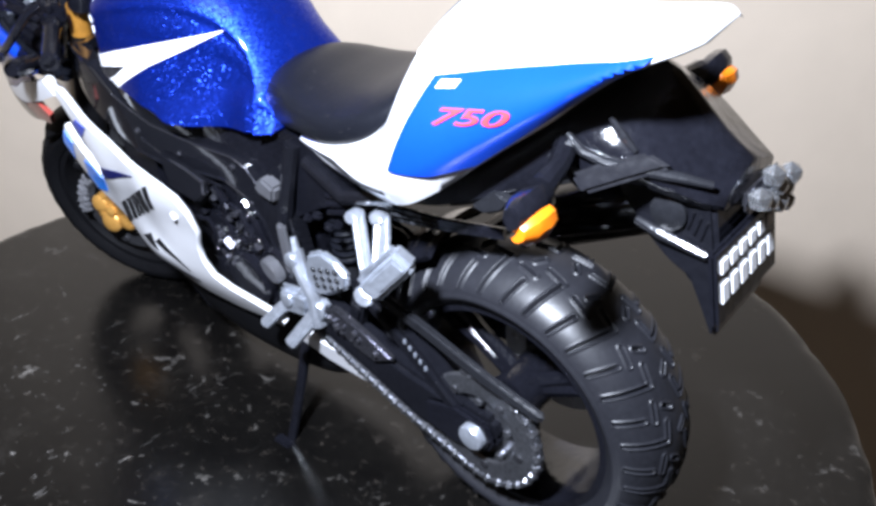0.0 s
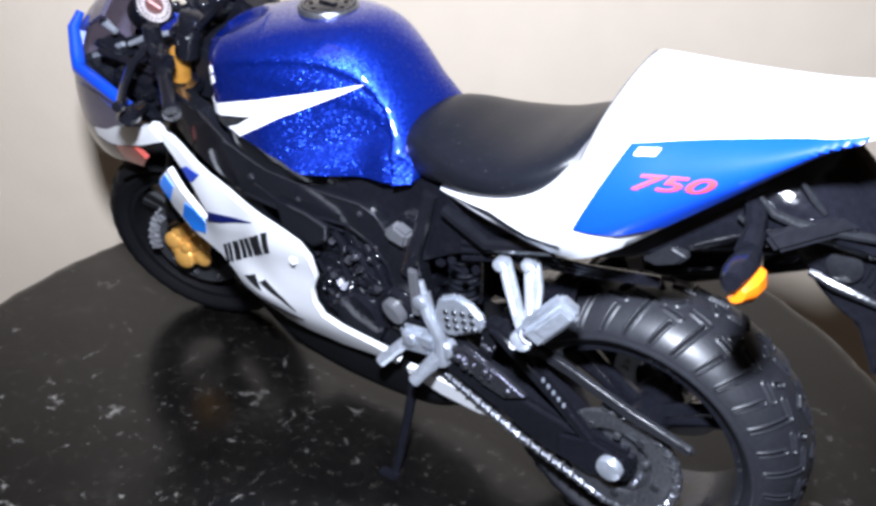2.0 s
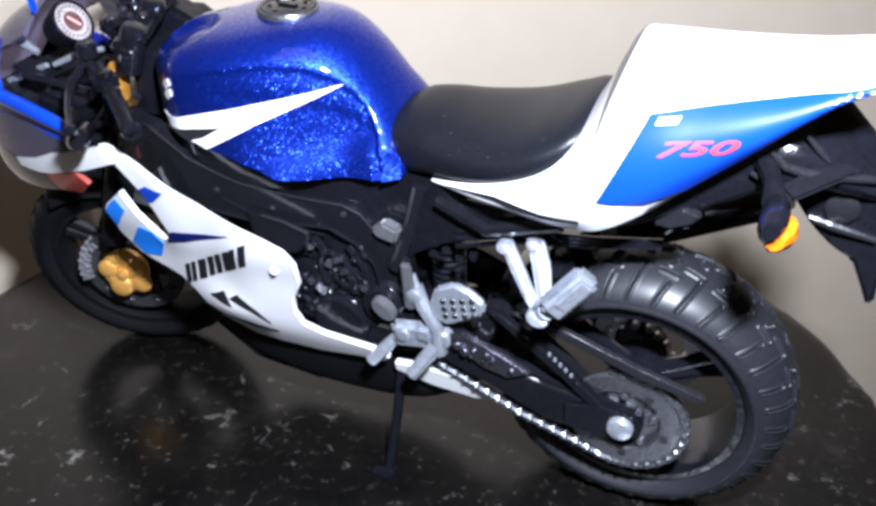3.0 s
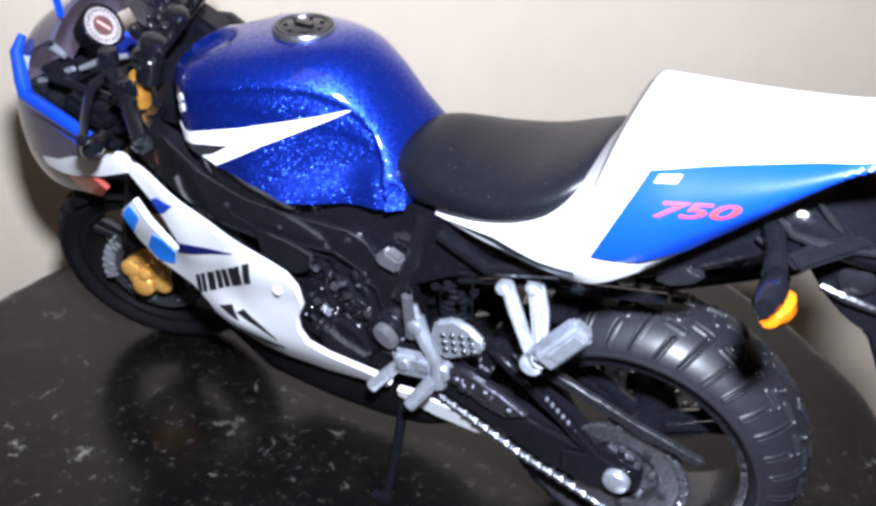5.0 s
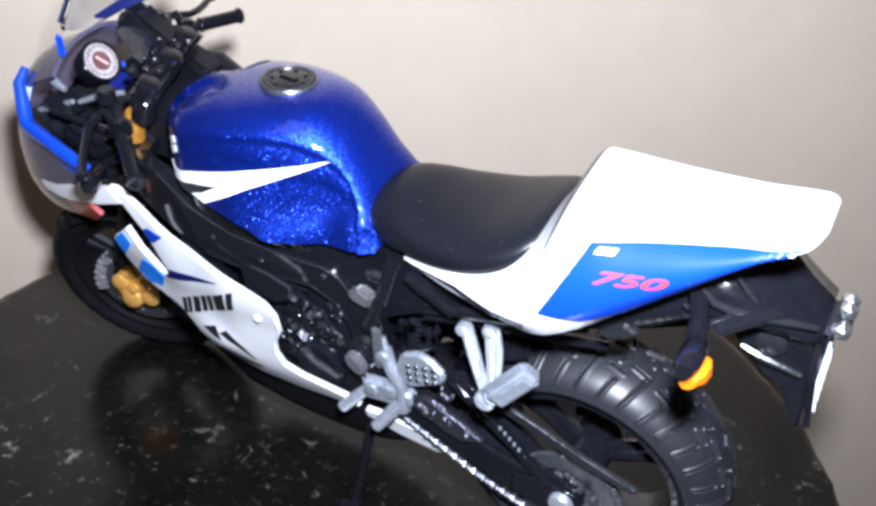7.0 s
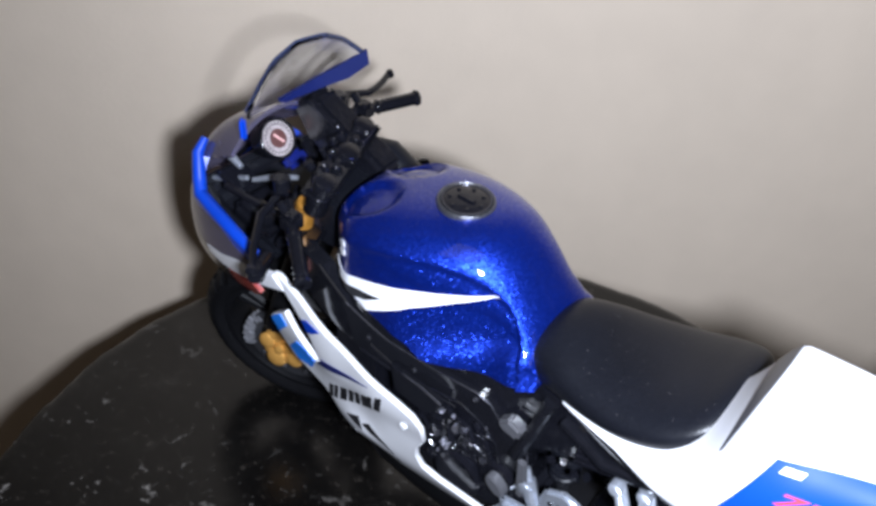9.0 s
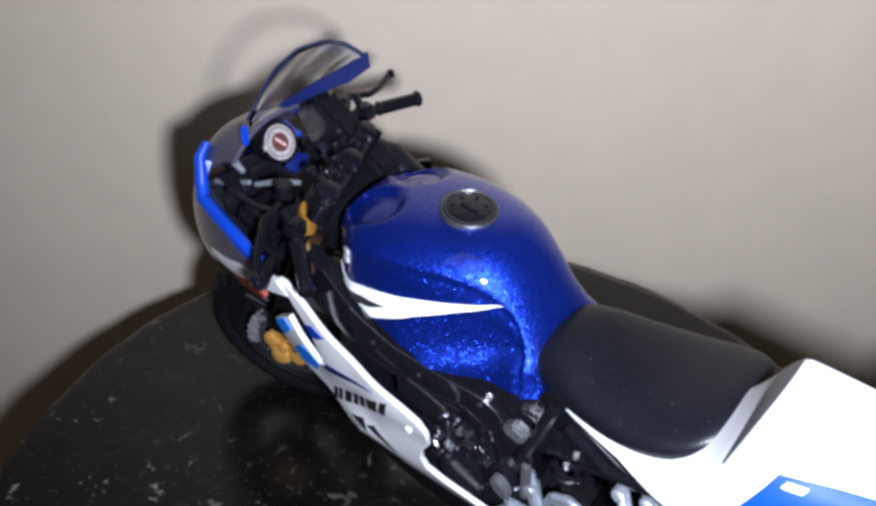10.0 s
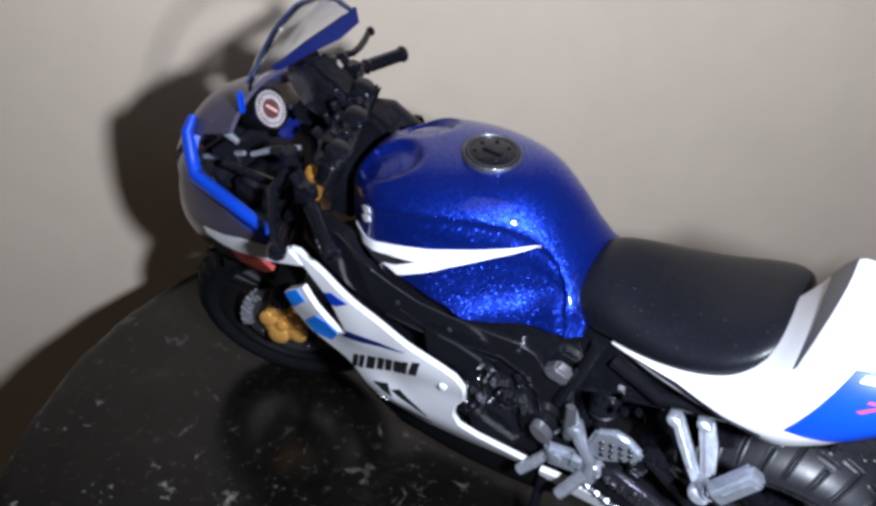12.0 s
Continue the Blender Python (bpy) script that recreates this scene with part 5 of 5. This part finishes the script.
def screen_point(f, g):
    """f runs along the upper rim from the far side to the near one, g from the rim down to the base."""
    i = f * (len(SCREEN_REAR) - 1)
    a = min(int(i), len(SCREEN_REAR) - 2)
    rear = Vector(SCREEN_REAR[a]).lerp(Vector(SCREEN_REAR[a + 1]), i - a)
    arch = math.sin(math.pi * f)
    base = Vector((-104.2 - 7.6 * arch, 15.5 - 26.5 * f, 88.6 - 5.0 * arch))
    p = rear.lerp(base, g)
    p.x -= 1.5 * math.sin(math.pi * g) * arch
    return p


bm = loft([[screen_point(f / 32, g / 12) for f in range(33)] for g in range(13)], closed=False)
bmesh.ops.recalc_face_normals(bm, faces=bm.faces)
bmesh.ops.solidify(bm, geom=bm.faces[:] + bm.edges[:] + bm.verts[:], thickness=0.7)
screen = part("windscreen", bm, CLEAR, bike, "clear curved windscreen with a blue edge", angle=60)
screen.visible_shadow = False
part("screen_edge", tube([screen_point(f / 32, 0.0) for f in range(33)], 0.42, 8), TINTED, screen, "blue-tinted screen edge")
lip_top = [(-107.6, -0.6, 87.0), (-107.2, 0.8, 87.4), (-105.6, 7.0, 89.2), (-103.2, 13.0, 91.2), (-101.5, 17.4, 92.8)]
lip_low = [(-107.6, -0.6, 86.6), (-107.2, 0.8, 86.2), (-105.2, 7.0, 87.0), (-102.4, 13.0, 88.0), (-100.8, 17.2, 90.0)]
bm = loft([lip_top, lip_low], closed=False)
bmesh.ops.subdivide_edges(bm, edges=bm.edges[:], cuts=2, use_grid_fill=True, smooth=0.6)
bmesh.ops.recalc_face_normals(bm, faces=bm.faces)
bmesh.ops.solidify(bm, geom=bm.faces[:] + bm.edges[:] + bm.verts[:], thickness=0.9)
part("screen_lip", bm, LIP_BLUE, bike, "deep blue band below the windscreen", angle=60)
part("cockpit_block", block(-107.2, 2.0, 72.2, 3.2, 5.6, 2.2, 0.9, None, Matrix.Rotation(radians(40), 4, "Y")), DEEP_BLUE, bike, "small blue block below the dial")
part("cockpit_block", block(-107.8, -9.4, 84.2, 1.3, 1.5, 4.8, 0.6), BLUE, bike, "small blue block beside the dial")
# clocks: one round dial on a dark pod
DIAL = Matrix.Translation((-110, 0.6, 76.6)) @ Matrix.Rotation(radians(58), 4, "Y") @ Matrix.Scale(0.84, 4)
bm = lathe([(-6, 1), (-6, 4.0), (-1.0, 5.0), (0.2, 5.0), (0.4, 4.6), (-0.2, 4.3), (-0.2, 1)], (0, 0, 0), "z", 40)
pod = part("instrument_pod", turned(bm, DIAL), BLACK, bike, "black instrument pod")
part("dial", turned(lathe([(-0.15, 0.2), (-0.15, 4.2), (0.0, 4.2), (0.0, 0.2)], (0, 0, 0), "z", 40), DIAL), material("dial_grey", (0.30, 0.26, 0.26), 0.5, grain=0.9, grain_size=0.5), pod, "pale mottled dial with a red centre")
repeats("dial_mark", block(3.5, 0, 0.1, 0.55, 0.3, 0.15, 0), DECAL_BLACK, pod, [DIAL @ Matrix.Rotation(2 * math.pi * k / 26, 4, "Z") for k in range(26)])
part("dial_face", turned(lathe([(0.02, 0.2), (0.02, 2.3), (0.12, 2.3), (0.12, 0.2)], (0, 0, 0), "z", 30), DIAL), material("dial_red", (0.07, 0.022, 0.02), 0.45, grain=0.5, grain_size=0.7), pod)
part("needle", turned(block(0, 0, 0.3, 3.4, 0.6, 0.25, 0.1, None, Matrix.Rotation(radians(35), 4, "Z")), DIAL), material("needle_pink", (0.55, 0.32, 0.30), 0.5), pod)
part("cockpit_stay", block(-112.5, -8.2, 70.6, 6.5, 6.5, 1.2, 0.5, None, Matrix.Rotation(radians(24), 4, "Y")), BLACK, bike)
part("cockpit_stay", tube([(-117, -8.4, 77.0), (-113.6, -8.6, 75.4), (-110.6, -8.8, 74.2)], [0.5, 0.9, 0.6], 8), SILVER, bike)
part("cockpit_stay", tube([(-120.2, -9.0, 67.4), (-115.6, -8.6, 69.2), (-110.0, -8.2, 71.6)], [0.5, 0.8, 0.5], 8), SILVER, bike)
part("cockpit_stay", tube([(-108.4, -8.0, 71.8), (-103.6, -6.2, 73.8), (-99.4, -4.4, 74.6)], [0.5, 0.7, 0.5], 8), SILVER, bike)
part("cockpit_tray", block(-105.4, -7.0, 65.4, 10, 12, 4.0, 1.2, None, Matrix.Rotation(radians(16), 4, "Y")), BLACK, bike)
part("cockpit_tray", block(-106.5, 9, 73, 6, 8, 3, 0.8, None, Matrix.Rotation(radians(30), 4, "Y")), BLACK, bike)
part("cockpit_shroud", prism([(-110, 82), (-107, 86.2), (-104.2, 87.0), (-102.4, 85.6), (-98.6, 83.8), (-95, 81.8), (-89, 79.4), (-85.4, 77.4), (-88, 72), (-97, 72), (-106, 76)], 4.6, 10.8, 1.4, None, 2), BLACK, bike, "black shroud behind the dial")
part("cable", tube([(-112, -12, 71), (-106, -11, 70), (-101, -9, 68)], 0.8, 8), BLACK, bike)
part("cable", tube([(-100, -4, 72), (-97, -9, 69), (-95, -12, 64)], 0.7, 8), BLACK, bike)
part("cable", tube([(-102, 3, 73), (-98, -2, 72), (-95, -6, 70)], 0.7, 8), BLACK, bike)
part("air_duct", tube([(-98, 9, 76), (-92, 12.5, 74), (-86, 14.5, 68), (-80, 15.5, 62)], [3.0, 4.2, 4.6, 4.0], 16), SEAT_BLACK, bike, "black air duct beside the tank")
rng = random.Random(9)
for k in range(14):
    a = rng.uniform(-0.8, 0.8)
    c = Vector((-92.5 + 3.5 * rng.uniform(-1, 1) - 3.0 * a, 8.0 * a, 79.5 + rng.uniform(-0.5, 2.5)))
    part("clamp_bolt", knob(c, (rng.uniform(-0.4, 0.4), rng.uniform(-0.5, 0.2), 1), rng.uniform(1.0, 2.2), rng.uniform(0.5, 1.0), 10), BLACK, bike)
for s in (-1, 1):
    bm = tube([(-94.5, s * 18.0, 66), (-92.6, s * 21.2, 66.6), (-91.0, s * 23.6, 67.2), (-90.4, s * 24.4, 67.4)], [1.5, 1.7, 1.8, 1.2], 12)
    part("mirror_boss", bm, BLACK, bike)

part("far_panel", prism([(-101, 71.8), (-96.7, 71.6), (-89.6, 70.0), (-87.0, 67.0), (-90, 63), (-101, 63)], 19.2, 20.6, 0.5), BLUE, bike, "blue shoulder of the far fairing")
# rear mudguard, lamps and plate
rings = []
for k in range(25):
    x = -14 + 44.6 * k / 24
    top = curve([(-14, 64), (-4, 66.5), (6, 74.0), (14, 81.0), (18, 83.6), (21, 83.4), (24, 80.6), (27, 77.6), (30, 75.4), (31.4, 74.4)], x)
    low = curve([(-14, 59.6), (-4, 62.4), (6, 66.5), (14, 70.4), (20, 72.0), (26, 71.4), (30, 70.6), (31.4, 71.2)], x)
    w = curve([(-14, 12), (-4, 12.5), (6, 12.2), (14, 11.4), (20, 10.4), (26, 8.6), (30, 6.8), (31.4, 5.6)], x)
    narrow = max(0.0, min(1.0, (x - 13) / 8))
    shape = ((-0.55, 0), (-0.9, 0.10), (-1, 0.30), (-0.92, 0.72 - 0.26 * narrow), (-0.86 + 0.30 * narrow, 0.86 - 0.24 * narrow), (-0.6 + 0.38 * narrow, 0.96 - 0.12 * narrow), (0, 1))
    ring = [(x, w * y, low + (top - low) * f) for y, f in shape]
    rings.append(ring + [(x, -y, z) for _, y, z in reversed(ring[:-1])])
part("under_tail", loft(rings), BLACK, bike, "black plastic under-tail", angle=60)
bm = prism([(17.5, 70.5), (21.4, 65.4), (24.6, 62.6), (27.4, 61.2), (29.6, 56.6), (30.8, 53.8), (31.6, 54.6), (31.4, 60), (30.4, 67), (29.6, 72), (24, 73), (18, 73)], -6.2, 6.2, 1.4, None, 3)
part("plate_hanger", bm, FRAME_BLACK, bike, "glossy black plate hanger", angle=40)
part("hanger_rib", tube([(14.6, -11.6, 78.6), (16.4, -11.5, 76.9), (19.0, -10.9, 76.0), (22.5, -9.8, 75.6), (26.6, -8.3, 75.2), (29.6, -7.0, 74.6)], [0.35, 0.6, 0.7, 0.7, 0.6, 0.4], 10), GREY, bike, "raised moulded rib")
part("hanger_rib", tube([(18.4, -9.2, 80.4), (20.0, -9.3, 78.8), (21.6, -9.2, 77.2)], [0.3, 0.5, 0.3], 8), GREY, bike, "raised moulded rib")
part("hanger_rib", tube([(12.6, -12.2, 75.6), (14.8, -12.3, 74.6), (16.6, -12.0, 72.6)], [0.3, 0.5, 0.3], 8), GREY, bike, "raised moulded rib")
part("hanger_ledge", tube([(20.8, -6.6, 67.2), (24.0, -6.9, 66.6), (29.6, -6.6, 65.4)], [0.5, 0.75, 0.5], 10), GREY, bike, "raised glossy ledge")
part("reflector", turned(lathe([(0, 0.2), (0, 2.2), (-0.5, 2.2), (-0.7, 1.9), (-0.75, 0.2)], (0, 0, 0), "y", 24), at(24.6, -6.3, 69.4)), GREY, bike, "round grey reflector")
repeats("hanger_fin", block(0, 0, 0, 0.35, 0.5, 2.6, 0.12), FRAME_BLACK, bike, [at(27.2 + 0.8 * k, -6.3, 69.2 - 0.5 * k) @ Matrix.Rotation(0.25, 4, "Y") for k in range(3)], "thin moulded fin")
m = at(21.0, -11.0, 75.4) @ Matrix.Rotation(radians(20), 4, "Z") @ Matrix.Rotation(radians(-32), 4, "X")
bm = turned(prism([(-5.4, -0.8), (-3.6, -2.8), (1.0, -0.8), (5.4, 1.0), (2.6, 2.4), (-2.0, 0.9)], -0.6, 1.6, 0.5), m)
part("signal_bracket", bm, FRAME_BLACK, bike, "glossy black signal bracket")
part("tail_tab", prism([(1.0, 65.2), (5.0, 68.8), (7.6, 67.9), (6.0, 66.0), (3.4, 64.8)], -12.8, -11.2, 0.4), GREY, tail, "small dark tab below the cowl")
PL = Matrix.Translation((31.7, -1.6, 63.4)) @ Matrix.Rotation(radians(-8), 4, "Y")
plate = part("number_plate", turned(block(0, 0, -0.4, 1.0, 15.4, 9.6, 0.4), PL), BLACK, bike, "black plate with two white rows")
for z, h in ((2.2, 1.7), (-1.1, 2.6)):
    for k in range(6):
        part("plate_bar", turned(block(0.62, -5.8 + 2.3 * k, z, 0.2, 1.6, h, 0.08), PL), DECAL_WHITE, plate)
lamp = part("tail_lamp", block(31.4, 2.0, 70.4, 2.2, 8.6, 3.6, 1.0), DARK_CHROME, bike, "dark chrome tail lamp housing")
facets = bmesh.new()
bmesh.ops.create_icosphere(facets, subdivisions=1, radius=1.5)
repeats("lamp_facet", facets, CHROME, lamp, [at(32.6, y, z) for y, z in ((-1.6, 71.2), (0.6, 70.0), (2.8, 71.0), (4.8, 69.8), (6.6, 70.6), (1.6, 72.6), (5.6, 67.6), (3.6, 68.4))], "faceted clear lens", smooth=False)
for s in (-1, 1):
    tuck = 3.0 if s > 0 else 0.0
    bm = tube([(14.0, s * 10.5, 76.8), (15.6, s * (15 - tuck), 76.2), (16.2, s * (19 - tuck), 75.8)], [1.5, 1.2, 1.5], 10)
    rings = []
    for y, k in ((18.4, 0.55), (19.2, 0.85), (21.5, 1.0), (23.6, 0.95), (24.6, 0.6)):
        rings.append([(16.6 + 0.8 * k * x, s * (y - tuck), 75.2 + 0.8 * k * z) for x, z in ((-2.0, 1.0), (-0.8, 2.4), (0.9, 2.9), (2.1, 1.6), (2.4, -0.4), (1.2, -2.4), (-0.6, -3.4), (-1.6, -2.6), (-2.2, -0.8))])
    loft(rings, bm)
    stalk = part("turn_signal", bm, BLACK, bike, "glossy black turn signal body")
    rings = []
    for y, k in ((19.8, 0.4), (20.4, 0.8), (22.0, 0.95), (23.6, 0.85), (24.8, 0.45)):
        rings.append([(17.3 + 0.88 * k * x, s * (y - tuck), 73.8 + 0.88 * k * z) for x, z in ((-1.6, -2.0), (-0.2, -0.6), (0.6, 1.0), (1.4, 2.2), (2.5, 1.7), (2.9, 0.2), (2.2, -1.5), (0.6, -2.7), (-0.8, -2.9))])
    part("signal_lens", loft(rings), ORANGE, stalk, "orange wedge-shaped signal lens")
# silencer on the far side
bm = tube([(-38, 10, 24), (-30, 13, 27), (-20, 16, 36), (-10, 17, 44)], [2.6, 2.6, 3.0, 4.6], 16)
tube([(-11, 17, 43), (-9, 17, 44.5), (14, 17, 57), (17, 17, 58.6)], [4.6, 5.2, 5.4, 4.4], 24, bm)
silencer = part("silencer", bm, FRAME_BLACK, bike, "glossy black silencer")
# pale ring puts the end cap's reflection into the colour
part("band", tube([(-10.4, 17, 43.6), (-10, 17, 43.9), (-8.4, 17, 44.8), (-8.0, 17, 45.0)], [5.2, 5.6, 5.6, 5.3], 28), DISC_STEEL, silencer, "pale band standing in for a reflection on the silencer")
